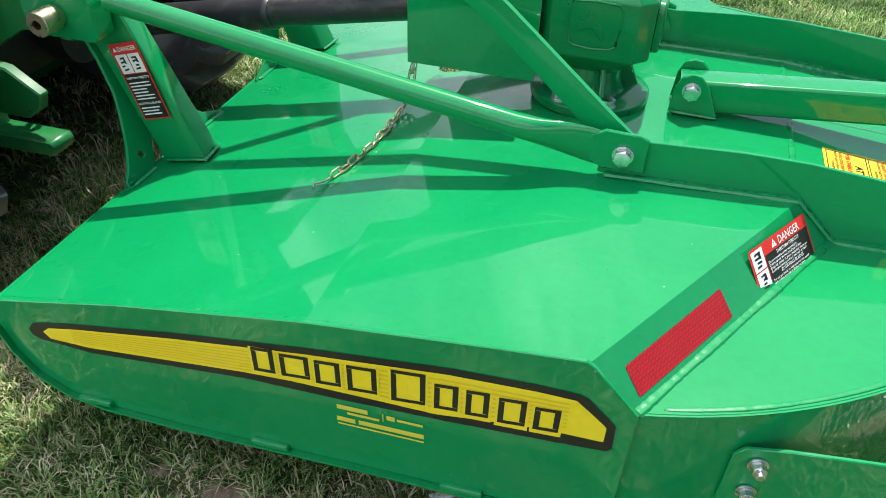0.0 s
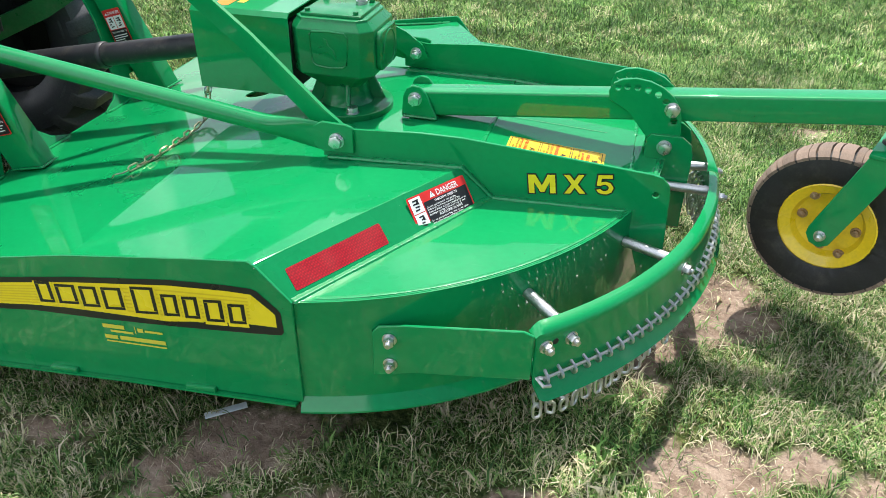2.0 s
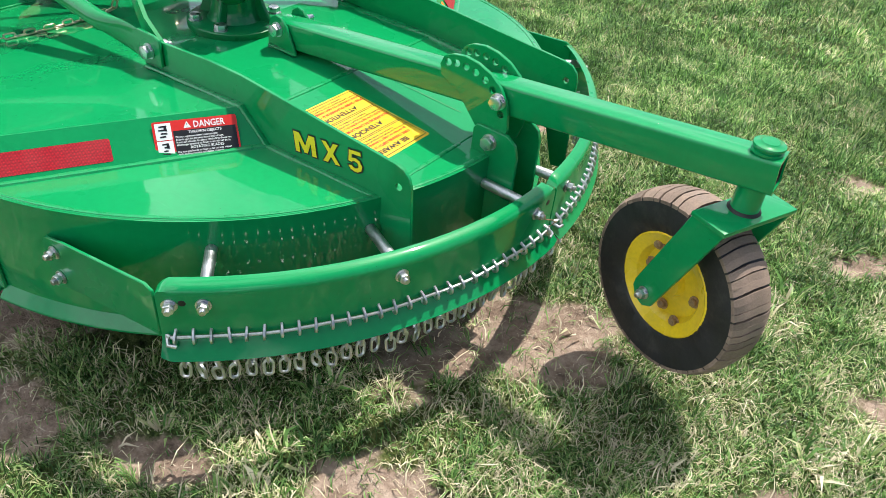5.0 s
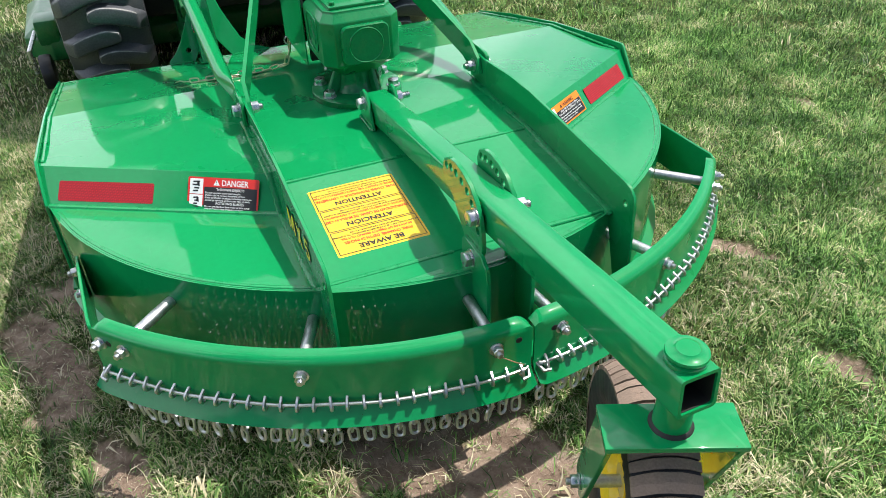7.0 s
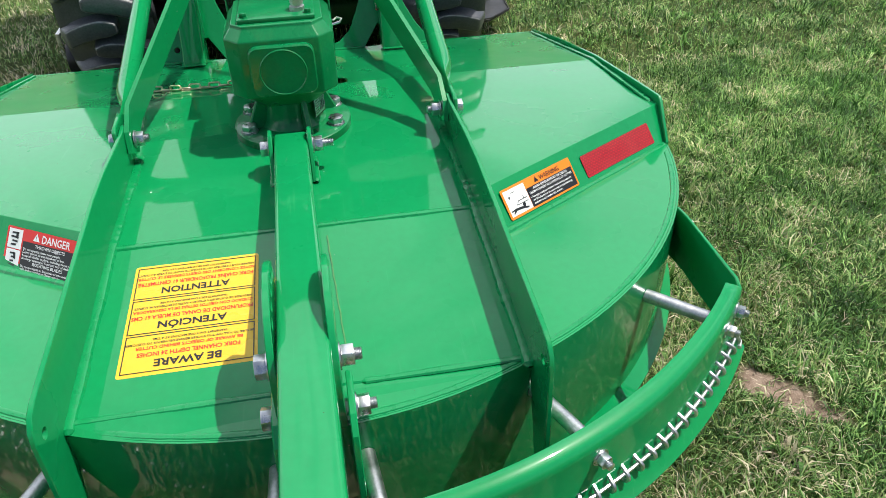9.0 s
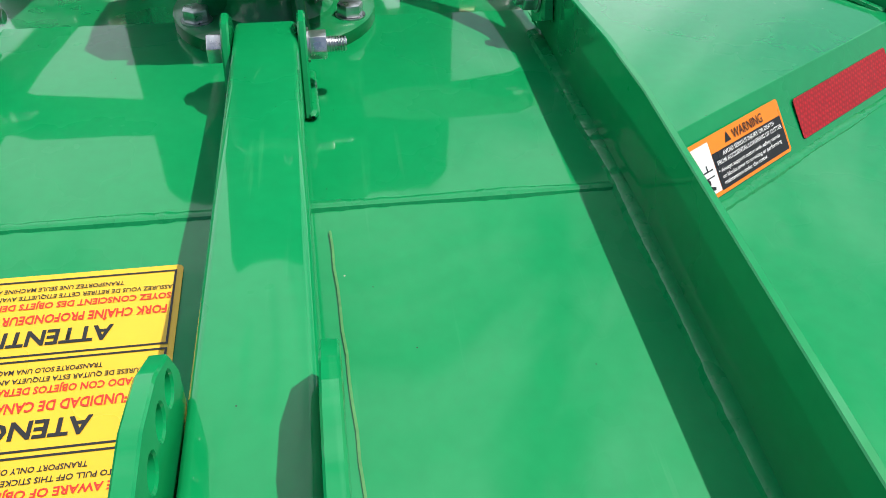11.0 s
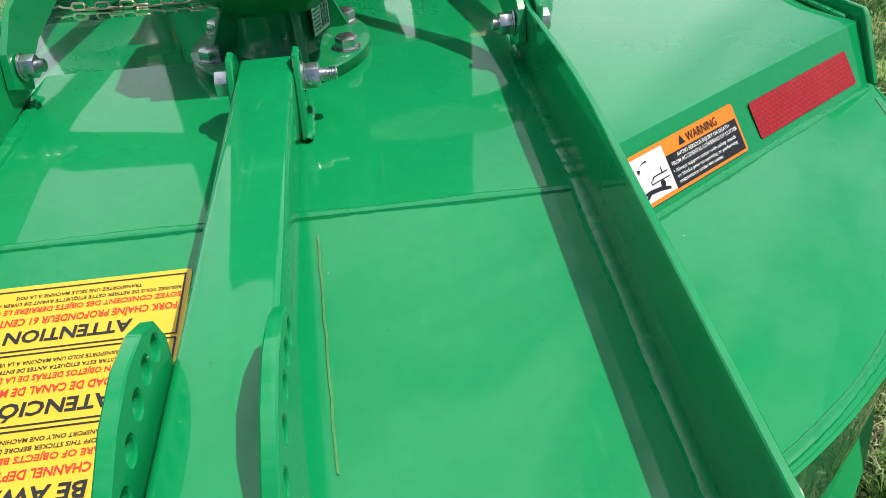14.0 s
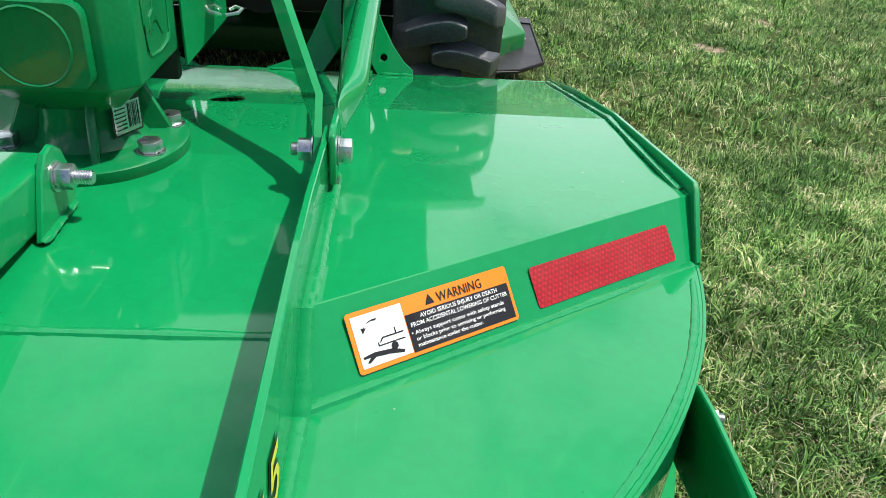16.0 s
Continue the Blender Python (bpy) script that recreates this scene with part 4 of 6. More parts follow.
for s in (-1, 1):
    leg = [(0.045, FORK_Z - 0.011), (-0.038, FORK_Z - 0.011), (-TRAIL - 0.034, HUB_Z + 0.016), (-TRAIL - 0.036, HUB_Z - 0.004), (-TRAIL - 0.022, HUB_Z - 0.028), (-TRAIL + 0.004, HUB_Z - 0.036), (-TRAIL + 0.026, HUB_Z - 0.022)]
    y = s * 0.098 + 0.005
    leg_ob = part("fork_leg", prism(leg[::-1] if s else leg, 0.010, CAST @ at_y(y), 0.0015), GREEN, fork)
    shared("nut", NUT, leg_ob, CAST @ facing((-TRAIL, s * 0.104, HUB_Z), (0, s, 0), 0.4))

# tail wheel: pressed rim, laminated tyre
WHEEL = CAST @ Matrix.Translation((-TRAIL, 0, HUB_Z)) @ Matrix.Rotation(-math.pi / 2, 4, "X")       # local z along the axle
rim_prof = [(0.0, 0.030), (0.030, 0.030), (0.034, 0.012), (0.060, 0.010), (0.082, 0.016), (0.092, 0.034), (0.112, 0.042), (0.118, 0.046), (0.122, 0.044), (0.122, -0.044), (0.118, -0.046), (0.112, -0.042), (0.092, -0.034), (0.082, -0.016), (0.060, -0.010), (0.034, -0.012), (0.030, -0.030), (0.0, -0.030)]
bm = lathe([(r * 1.04, h) for r, h in rim_prof], 48)
bmesh.ops.transform(bm, matrix=WHEEL, verts=bm.verts)
wheel = part("tail_wheel", bm, YELLOW, cutter, "yellow pressed-steel tail wheel rim with a laminated rubber tyre")
axle = part("axle", lathe([(0, -0.1), (0.012, -0.1), (0.012, 0.1), (0, 0.1)], 16, WHEEL), STEEL, wheel)
RUSTY = bolt_mesh("bolt", RUST, 0.018, 0.009, 0.0145, 0.006, 0.005)
for deg, r, h in ((4, 0.072, 0.014), (94, 0.072, 0.014), (184, 0.072, 0.014), (274, 0.072, 0.014), (56, 0.090, 0.030), (236, 0.094, 0.032)):
    a = radians(deg)
    for z, d in ((-h, -1), (h, 1)):
        shared("bolt", RUSTY, wheel, WHEEL @ facing((r * math.cos(a), r * math.sin(a), z), (0, 0, d)))

R_T, W_T = 0.219, 0.055
core = [(0.122, 0.040), (0.131, 0.048), (0.155, W_T), (0.198, W_T), (0.206, W_T - 0.002), (0.208, 0.0), (0.206, -W_T + 0.002), (0.198, -W_T), (0.155, -W_T), (0.131, -0.048), (0.122, -0.040)]
bm = bmesh.new()
rnd = random.Random(4)
rows = []
SEG = 150
for i in range(SEG):
    a = math.tau * i / SEG
    rows.append([bm.verts.new((r * (1 + (0.05 if abs(r - 0.131) < 0.009 else 0.004) * (rnd.random() - 0.5)) * math.cos(a), r * math.sin(a), h + 0.0022 * (rnd.random() - 0.5))) for r, h in core])
for i in range(SEG):
    r0, r1 = rows[i], rows[(i + 1) % SEG]
    for j in range(len(core)):
        k = (j + 1) % len(core)
        bm.faces.new((r0[j], r1[j], r1[k], r0[k]))
bmesh.ops.transform(bm, matrix=WHEEL, verts=bm.verts)
tyre = part("tyre_body", bm, RUBBER, wheel, "black laminated rubber tyre with ragged sidewalls", smooth=25)


def tread_piece(seed):
    rn = random.Random(seed)
    n, half = 6, math.tau / 72 / 2 * 0.86
    bm = bmesh.new()
    top, low = [], []
    for side in (-1, 1):
        t_row, l_row = [], []
        for i in range(n + 1):
            v = -1 + 2 * i / n
            crown = R_T - 0.012 * abs(v) ** 3 + 0.0015 * (rn.random() - 0.5)
            a = side * half * (1 + 0.15 * (rn.random() - 0.5)) + 0.03 * (v * v)
            t_row.append(bm.verts.new((crown * math.cos(a), crown * math.sin(a), v * (W_T + 0.001))))
            l_row.append(bm.verts.new((0.199 * math.cos(a), 0.199 * math.sin(a), v * (W_T + 0.001))))
        top.append(t_row)
        low.append(l_row)
    for i in range(n):
        bm.faces.new((top[0][i], top[1][i], top[1][i + 1], top[0][i + 1]))
        for s in (0, 1):
            bm.faces.new((top[s][i], top[s][i + 1], low[s][i + 1], low[s][i]))
    for i in (0, n):
        bm.faces.new((top[0][i], low[0][i], low[1][i], top[1][i]))
    return finish("tread_strip", bm, TREAD, 40)


strips = [tread_piece(s) for s in range(6)]
for k in range(72):
    shared("tread_strip", strips[k * 5 % 6], wheel, WHEEL @ Matrix.Rotation(math.tau * (k + 0.12 * math.sin(k * 2.3)) / 72, 4, "Z"))

# ---- chain guards round the rear ----
GR = 1.036


def guard_point(a, r, z):
    return (r * math.cos(a), CY + r * math.sin(a), z)


def link_mesh(name, mat, length=0.034, width=0.019, wire=0.0034, seg=14, ring=5):
    """A welded oval link in its own xz plane, its middle at the origin."""
    path = []
    r = width / 2 - wire
    h = length / 2 - wire - r
    for i in range(seg):
        a = math.tau * i / seg
        path.append((r * math.cos(a), 0, r * math.sin(a) + (h if math.sin(a) >= 0 else -h)))
    return finish(name, sweep(path, circle(wire, ring), closed=True, up=(0, 1, 0)), mat, 60)


LINK = link_mesh("chain_link", STEEL, 0.044, 0.027, 0.0037)


def chain_guard(a0, a1, seed, bolts):
    rn = random.Random(seed)
    prof = [(GR - 0.030, 0.464), (GR - 0.012, 0.462), (GR - 0.002, 0.452), (GR, 0.440), (GR, 0.345), (GR + 0.006, 0.332), (GR + 0.030, 0.300), (GR + 0.026, 0.297), (GR + 0.001, 0.328), (GR - 0.005, 0.345), (GR - 0.005, 0.438), (GR - 0.007, 0.450), (GR - 0.014, 0.456), (GR - 0.030, 0.459)]
    bm = bmesh.new()
    rows = []
    for a in [a0, a0 + 0.006, a0 + 0.012] + arc(a0 + 0.022, a1 - 0.022, 40) + [a1 - 0.012, a1 - 0.006, a1]:
        e = max(0.0, 0.018 - min(a - a0, a1 - a) * 1.0)
        rows.append([bm.verts.new(guard_point(a, r, min(max(z, 0.298 + e * 0.8 + (z - 0.298) * 0.02), 0.464 - e + (z - 0.464) * 0.02))) for r, z in prof])
    k = len(prof)
    for r0, r1 in zip(rows[:-1], rows[1:]):
        for j in range(k):
            bm.faces.new((r0[j], r1[j], r1[(j + 1) % k], r0[(j + 1) % k]))
    bm.faces.new(rows[0])
    bm.faces.new(rows[-1][::-1])
    guard = part("chain_guard", bm, GREEN, cutter, "curved green rear guard hung with short steel chains", smooth=40)
    d = 0.018 / GR
    part("guard_rod", sweep([guard_point(a, GR + 0.010, 0.347 + 0.0015 * math.sin(a * 30)) for a in arc(a0 + d, a1 - d, 50)], circle(0.0036, 8)), STEEL, guard, "long grey rod that holds the chains")
    for a, s in ((a0 + d, -1), (a1 - d, 1)):
        p = Vector(guard_point(a, GR + 0.010, 0.347))
        out = Vector((math.cos(a), math.sin(a), 0))
        side = Vector((-math.sin(a), math.cos(a), 0)) * s
        part("rod_hook", sweep([p, p + side * 0.006 - out * 0.004, p + side * 0.009 - out * 0.012 - Vector((0, 0, 0.004)), p + side * 0.004 + out * 0.010 - Vector((0, 0, 0.013)), p - side * 0.012 + out * 0.012 - Vector((0, 0, 0.015))], circle(0.0042, 8)), STEEL, guard)
    n = 28
    for i in range(n):
        a = a0 + 0.026 + (a1 - a0 - 0.052) * i / (n - 1)
        z = 0.347
        out = Matrix.Rotation(a, 4, "Z")
        # top link passes through the guard over the rod, the rest hang inside
        shared("chain_link", LINK, guard, Matrix.Translation(guard_point(a, GR + 0.001, z - 0.0005)) @ out @ Matrix.Rotation(math.pi / 2 + 0.3 + 0.25 * rn.random(), 4, "Y") @ Matrix.Rotation(0.25 * (rn.random() - 0.5), 4, "X"))
        zz = z - 0.022
        sway = 0.9 * (rn.random() - 0.5)
        for j in range(4):
            turn = (j % 2) * math.pi / 2 + sway + 0.9 * (rn.random() - 0.5)
            shared("chain_link", LINK, guard, Matrix.Translation(guard_point(a + 0.003 * (rn.random() - 0.5), GR - 0.014 + 0.004 * j * (rn.random()), zz)) @ out @ Matrix.Rotation(turn, 4, "Z") @ Matrix.Rotation(0.3 * (rn.random() - 0.5), 4, "Y") @ Matrix.Rotation(0.3 * (rn.random() - 0.5), 4, "X"))
            zz -= 0.0325 - 0.002 * rn.random()
    for a, rod in bolts:
        d3 = Vector((math.cos(a), math.sin(a), 0))
        shared("nut", NUT, guard, facing(guard_point(a, GR, 0.420), d3, a * 7))
        if rod:
            part("spacer_tube", lathe([(0, 0), (0.0125, 0), (0.0125, GR - RIM - 0.006), (0, GR - RIM - 0.006)], 16, facing(guard_point(a, RIM + 0.001, 0.420 + 0.012), d3)), STEEL, guard, "bare grey steel spacer tube")
    # no hole is cut: a dark disc paints the shade of each bolt hole
    for a in (a0 + 0.045, a1 - 0.030):
        d3 = Vector((math.cos(a), math.sin(a), 0))
        part("hole_disc", lathe([(0.0, 0.0008), (0.0065, 0.0008), (0.0075, 0.0), (0.0, -0.004)], 14, facing(guard_point(a, GR, 0.425), d3)), DARK, guard, "small dark disc painted as a shaded bolt hole")
    return guard


GA = [math.atan2(y - CY, x) for x, y in ((0.681, -0.780), (0.726, -0.738), (0.943, -0.420), (1.036, -0.044))]
guard_l = chain_guard(math.atan2(-0.786 - CY, 0.655), math.atan2(0.038 - CY, 1.03), 5, [(GA[0], False), (GA[1], True), (GA[2], True), (GA[3], True)])
guard_r = chain_guard(math.atan2(0.044 - CY, 1.03), math.atan2(0.800 - CY, 0.640), 6, [(-GA[0], False), (-GA[1], True), (-GA[2], True), (-GA[3] + 0.05, True)])

tie = [guard_point(math.atan2(y - CY, 1.03), r, z) for y, r, z in ((-0.045, GR + 0.012, 0.412), (-0.020, GR + 0.034, 0.406), (0.004, GR + 0.030, 0.385), (0.010, GR + 0.014, 0.360), (0.002, GR + 0.016, 0.346), (0.014, GR + 0.020, 0.334))]
part("tie_wire", sweep(tie, circle(0.0012, 6)), RUST, guard_l, "thin bent tie wire")

# brackets from the skirt to the guards' ends
for s in (-1, 1):
    th = math.atan2(s * 0.80, 0.36)
    a = Vector((0.330, CY + s * 0.822, 0))
    b = Vector((0.655, CY + s * 0.797, 0))
    far = (b - a).length
    pts = [(0.0, 0.298), (0.0, 0.414), (0.014, 0.430), (0.070, 0.440), (far - 0.02, 0.461), (far, 0.452), (far, 0.340), (0.09, 0.318)]
    fr = axes(a, b - a, (0, 0, 1))
    bracket = part("guard_bracket", prism(pts, 0.007, fr @ Matrix.Translation((0, 0, -0.0035)), 0.0015), GREEN, cutter, "green plate bracket between skirt and guard")
    out = Vector((0.13, s * 0.99, 0))
    for z in (0.402, 0.337):
        shared("nut", NUT, bracket, facing(a.lerp(b, 0.115) + Vector((0, s * 0.005, z)), out, z * 9))

# ---- tractor behind ----
tractor = thing("tractor", "green compact tractor with black lugged rear tyres on the grass", "tractor", (0, 0, 0))
TX, TY = -1.70, -0.020


def tractor_tyre(y, s):
    R, Wd = 0.50, 0.172
    prof = [(0.26, 0.13), (0.30, 0.155), (0.38, Wd), (0.42, Wd - 0.006), (0.445, Wd - 0.04), (0.452, 0.0), (0.445, -Wd + 0.04), (0.42, -Wd + 0.006), (0.38, -Wd), (0.30, -0.155), (0.26, -0.13)]
    m = Matrix.Translation((TX, y, R - 0.012)) @ Matrix.Rotation(math.pi / 2, 4, "X")
    bm = lathe(prof + [prof[0]], 64, m)
    t = part("tyre", bm, TYRE, tractor, "black rear tractor tyre with curved lugs", smooth=40)
    lug = bmesh.new()
    n = 13
    rows = []
    for i in range(n):
        v = i / (n - 1)
        z = -0.052 + (Wd + 0.050) * v
        ang = -0.13 * max(0, (v - 0.2) / 0.8) ** 1.7
        half = 0.044 + 0.032 * math.sin(math.pi / 2 * min(1, v / 0.25)) + 0.010 * v
        r0 = 0.436 - (0.0 if v < 0.75 else (v - 0.75) * 0.30)
        r1 = R - 0.022 * v * v - (0 if v < 0.85 else (v - 0.85) * 0.40)
        rows.append([lug.verts.new((r * math.cos(ang + q), r * math.sin(ang + q), z)) for r, q in ((r0, -half * 1.25), (r1, -half * 0.85), (r1, half * 0.85), (r0, half * 1.25))])
    for a, b in zip(rows[:-1], rows[1:]):
        for j in range(3):
            lug.faces.new((a[j], a[j + 1], b[j + 1], b[j]))
    lug.faces.new(rows[0])
    lug.faces.new(rows[-1][::-1])
    bmesh.ops.recalc_face_normals(lug, faces=lug.faces)
    bevelled(lug, 0.009, 3, 35)
    me = finish("tread_lug", lug, LUG_RUBBER, 40)
    me.materials.append(LIT_WORN_EDGE)
    for p in me.polygons:  # the worn upper edge of the lug, its sky highlight painted in too
        a = math.atan2(p.center.y, p.center.x)
        out, along = p.normal.x * math.cos(a) + p.normal.y * math.sin(a), p.normal.y * math.cos(a) - p.normal.x * math.sin(a)
        if 0.7 < out < 0.95 and along > 0.2:
            p.material_index = 1
    for k in range(17):
        for side in (0, 1):
            spin = math.tau * (k + 0.38 + 0.5 * side) / 17
            mm = m @ Matrix.Rotation(-spin, 4, "Z")
            if side:
                mm = mm @ Matrix.Diagonal((1, 1, -1, 1))
            ob = new("tread_lug", me)
            ob.parent = t
            ob.matrix_basis = mm
    part("rim", lathe([(0, -0.02 * s), (0.10, -0.02 * s), (0.16, -0.08 * s), (0.24, -0.09 * s), (0.262, -0.10 * s), (0.262, 0.06 * s), (0.0, 0.06 * s)], 40, m), YELLOW, t, "yellow wheel rim")
    # added dark disc: stands in for the shade over the rim's inner side
    part("rim_shade_disc", lathe([(0, 0.062 * s), (0.255, 0.062 * s), (0.258, 0.075 * s), (0.14, 0.09 * s), (0.12, 0.16 * s), (0, 0.16 * s)], 36, m), DARK, t, "dark disc standing in for shade inside the rim")
    return t


tractor_tyre(TY - 0.643, -1)
tractor_tyre(TY + 0.625, 1)
for s in (-1, 1):
    y = TY + s * 0.60
    rows = [(TX + 0.60 * math.cos(a), 0.50 + 0.60 * math.sin(a)) for a in [radians(55 + 10 * i) for i in range(11)]]
    inner = [(TX + 0.585 * math.cos(a), 0.50 + 0.585 * math.sin(a)) for a in [radians(55 + 10 * i) for i in range(11)]][::-1]
    part("fender", prism(rows + inner, 0.34, at_y(y + 0.17), 0.003), GREEN_DARK, tractor, "green tractor fender")
part("platform", box(0.95, 1.05, 0.06, 0.01, Matrix.Translation((TX - 0.75, TY, 0.55))), BLACK_PLASTIC, tractor)
part("seat_base", box(0.50, 0.62, 0.30, 0.04, Matrix.Translation((TX + 0.02, TY, 0.92))), BLACK_PLASTIC, tractor)
# cab: a dark tinted rear window with rounded upper corners, side windows, corner posts and a roof
CAB_X, CAB_W, CAB_TOP = TX + 0.06, 0.580, 2.03


def cab_outline(w, z0, z1, r):
    low, high = [(-w, z0), (w, z0)], []
    for k in range(7):
        a = radians(90 * k / 6)
        high.append((w - r + r * math.cos(a), z1 - r + r * math.sin(a)))
    return low + high + [(-y, z) for y, z in high[::-1]]


REAR = Matrix(((0, 0, 1, 0), (1, 0, 0, TY), (0, 1, 0, 0), (0, 0, 0, 1)))
cab = part("cab_frame", prism(cab_outline(CAB_W, 0.98, CAB_TOP, 0.12), 0.05, Matrix.Translation((CAB_X - 0.05, 0, 0)) @ REAR, 0.006), BLACK_PLASTIC, tractor, "black rounded rear frame of the tractor cab")
part("rear_window", prism(cab_outline(CAB_W - 0.05, 1.03, CAB_TOP - 0.05, 0.09), 0.008, Matrix.Translation((CAB_X + 0.001, 0, 0)) @ REAR, 0.002), TINTED, cab, "dark tinted rear window")
part("cab_roof", box(1.20, 1.10, 0.10, 0.045, Matrix.Translation((CAB_X - 0.62, TY, CAB_TOP - 0.02)), 3), GREEN_DARK, cab, "green cab roof")
for s in (-1, 1):
    part("side_window", box(1.05, 0.010, 0.80, 0.003, Matrix.Translation((CAB_X - 0.60, TY + s * (CAB_W - 0.012), 1.46))), TINTED, cab, "dark tinted side window")
    part("front_post", box(0.06, 0.05, 0.95, 0.01, Matrix.Translation((CAB_X - 1.15, TY + s * (CAB_W - 0.03), 1.42))), BLACK_PLASTIC, cab)
part("windscreen", box(0.010, 1.02, 0.80, 0.003, Matrix.Translation((CAB_X - 1.15, TY, 1.46))), TINTED, cab, "dark tinted windscreen")
part("hood", box(1.20, 0.52, 0.52, 0.08, Matrix.Translation((TX - 1.75, TY, 0.92))), GREEN_DARK, tractor)
part("axle_housing", box(0.34, 0.95, 0.30, 0.03, Matrix.Translation((TX, TY, 0.52))), DARK, tractor)
part("transmission", box(0.9, 0.40, 0.44, 0.04, Matrix.Translation((TX - 0.35, TY, 0.62))), DARK, tractor)
part("pto_housing", lathe([(0, 0), (0.085, 0), (0.09, 0.01), (0.09, 0.08), (0, 0.08)], 28, facing((TX + 0.20, GY, 0.48), (1, 0, 0))), DARK, tractor)
part("fender_bar", box(0.05, 1.0, 0.06, 0.006, Matrix.Translation((TX + 0.16, TY, 0.90))), GREEN_DARK, tractor)
for s, yc in ((-1, -0.345), (1, 0.380)):
    y = yc + s * 0.035
    # lower lift arm with a forked end round the pin
    path = [(TX + 0.10, TY + s * 0.20, 0.50), (TX + 0.35, y - s * 0.03, 0.62), (-1.20, y, 0.705), (-1.02, y, 0.715)]
    la = part("lift_arm", bevelled(sweep(path, [(-0.011, -0.036), (0.011, -0.036), (0.011, 0.036), (-0.011, 0.036)]), 0.003, 1, 50), GREEN_DARK, tractor, "green lower lift arm")
    part("arm_end", lathe([(0.020, -0.024), (0.046, -0.024), (0.048, -0.02), (0.048, 0.02), (0.046, 0.024), (0.020, 0.024), (0.020, -0.024)], 24, facing((-1.07, y, 0.715), (0, 1, 0))), GREEN_DARK, la)
    part("lift_rod", sweep([(TX + 0.2, TY + s * 0.25, 1.05), (-1.36, y - s * 0.01, 0.70)], circle(0.014, 10)), GREEN_DARK, tractor)
    if s > 0:
        continue
    sway = part("sway_bracket", prism([(-1.44, 0.56), (-1.32, 0.545), (-1.240, 0.490), (-1.255, 0.450), (-1.30, 0.420), (-1.44, 0.420)][::-1], 0.030, at_y(TY + s * 0.325 + 0.015), 0.004), GREEN_DARK, tractor, "green sway bracket")
    part("bracket_tongue", prism([(-1.44, 0.375), (-1.236, 0.378), (-1.226, 0.362), (-1.240, 0.336), (-1.44, 0.330)][::-1], 0.070, at_y(TY + s * 0.325 + 0.035), 0.005), GREEN_DARK, sway)
    part("bracket_post", box(0.05, 0.05, 0.24, 0.005, Matrix.Translation((-1.43, TY + s * 0.325, 0.45))), GREEN_DARK, sway)

for s in (-1, 1):
    cyl = part("lift_cylinder", lathe([(0, 0), (0.026, 0), (0.028, 0.004), (0.028, 0.30), (0.024, 0.305), (0.013, 0.31), (0.013, 0.42), (0, 0.42)], 20, facing((-1.40, TY + s * 0.215, 0.62), (0.06, s * 0.06, 1))), GREEN_DARK, tractor, "green lift cylinder")
    for k, (dx, dy) in enumerate(((0.035, 0.01), (0.05, -0.02))):
        x, y = -1.38 + dx, TY + s * (0.175 + dy)
        part("hose", sweep([(x, y, 0.60), (x + 0.02, y - s * 0.015, 0.72), (x + 0.005, y - s * 0.03, 0.84), (x - 0.03, y - s * 0.02, 0.96), (x - 0.06, y, 1.06)], circle(0.009, 8)), RUBBER, cyl, "black hydraulic hose")
    part("coupler", lathe([(0, 0), (0.013, 0), (0.013, 0.02), (0.009, 0.022), (0.009, 0.04), (0.012, 0.042), (0.012, 0.06), (0, 0.06)], 14, facing((-1.40, TY + s * 0.12, 0.80), (1, 0, -0.2))), STEEL, tractor)
part("shaft_hood", prism([(-0.15, 0.60), (-0.16, 0.72), (-0.12, 0.78), (0.12, 0.78), (0.16, 0.72), (0.15, 0.60), (0.135, 0.60), (0.145, 0.715), (0.112, 0.765), (-0.112, 0.765), (-0.145, 0.715), (-0.135, 0.60)], 0.14, Matrix(((0, 0, 1, -1.50), (1, 0, 0, GY), (0, 1, 0, 0), (0, 0, 0, 1))), 0.002), BLACK_PLASTIC, tractor, "black hood over the shaft stub")

# driveline
pto = thing("driveline_shaft", "black plastic-sheathed driveline shaft between tractor and gearbox", "driveline")
a, b = Vector((-1.52, GY, 0.480)), Vector((-0.30, GY, 0.710))
along = (b - a).length
pm = facing(a, b - a)
part("end_cone", lathe([(0, 0), (0.058, 0), (0.060, 0.015), (0.050, 0.05), (0.044, 0.06), (0, 0.06)], 28, pm), BLACK_PLASTIC, pto)
part("outer_tube", lathe([(0, 0.06), (0.039, 0.06), (0.039, 0.690), (0.041, 0.694), (0.041, 0.706), (0.037, 0.712), (0, 0.712)], 28, pm), BLACK_PLASTIC, pto)
part("inner_tube", lathe([(0, 0.712), (0.0345, 0.712), (0.0345, along - 0.06), (0.046, along - 0.03), (0.046, along), (0, along)], 28, pm), BLACK_PLASTIC, pto)

# mid-mount mower deck under the tractor: a wheel and its cover on one side, a chute flap on the other
belly = thing("mower_deck", "green mid-mount mower deck under the tractor with a small wheel", "mower deck", (-2.35, -0.045, 0.0))
part("shell", tapered([(-0.42, 0.38, -1.02, 1.02, 0.12, 0.10), (-0.42, 0.38, -1.02, 1.02, 0.12, 0.20), (-0.36, 0.32, -0.94, 0.94, 0.12, 0.25)], 0.008), GREEN_DARK, belly)
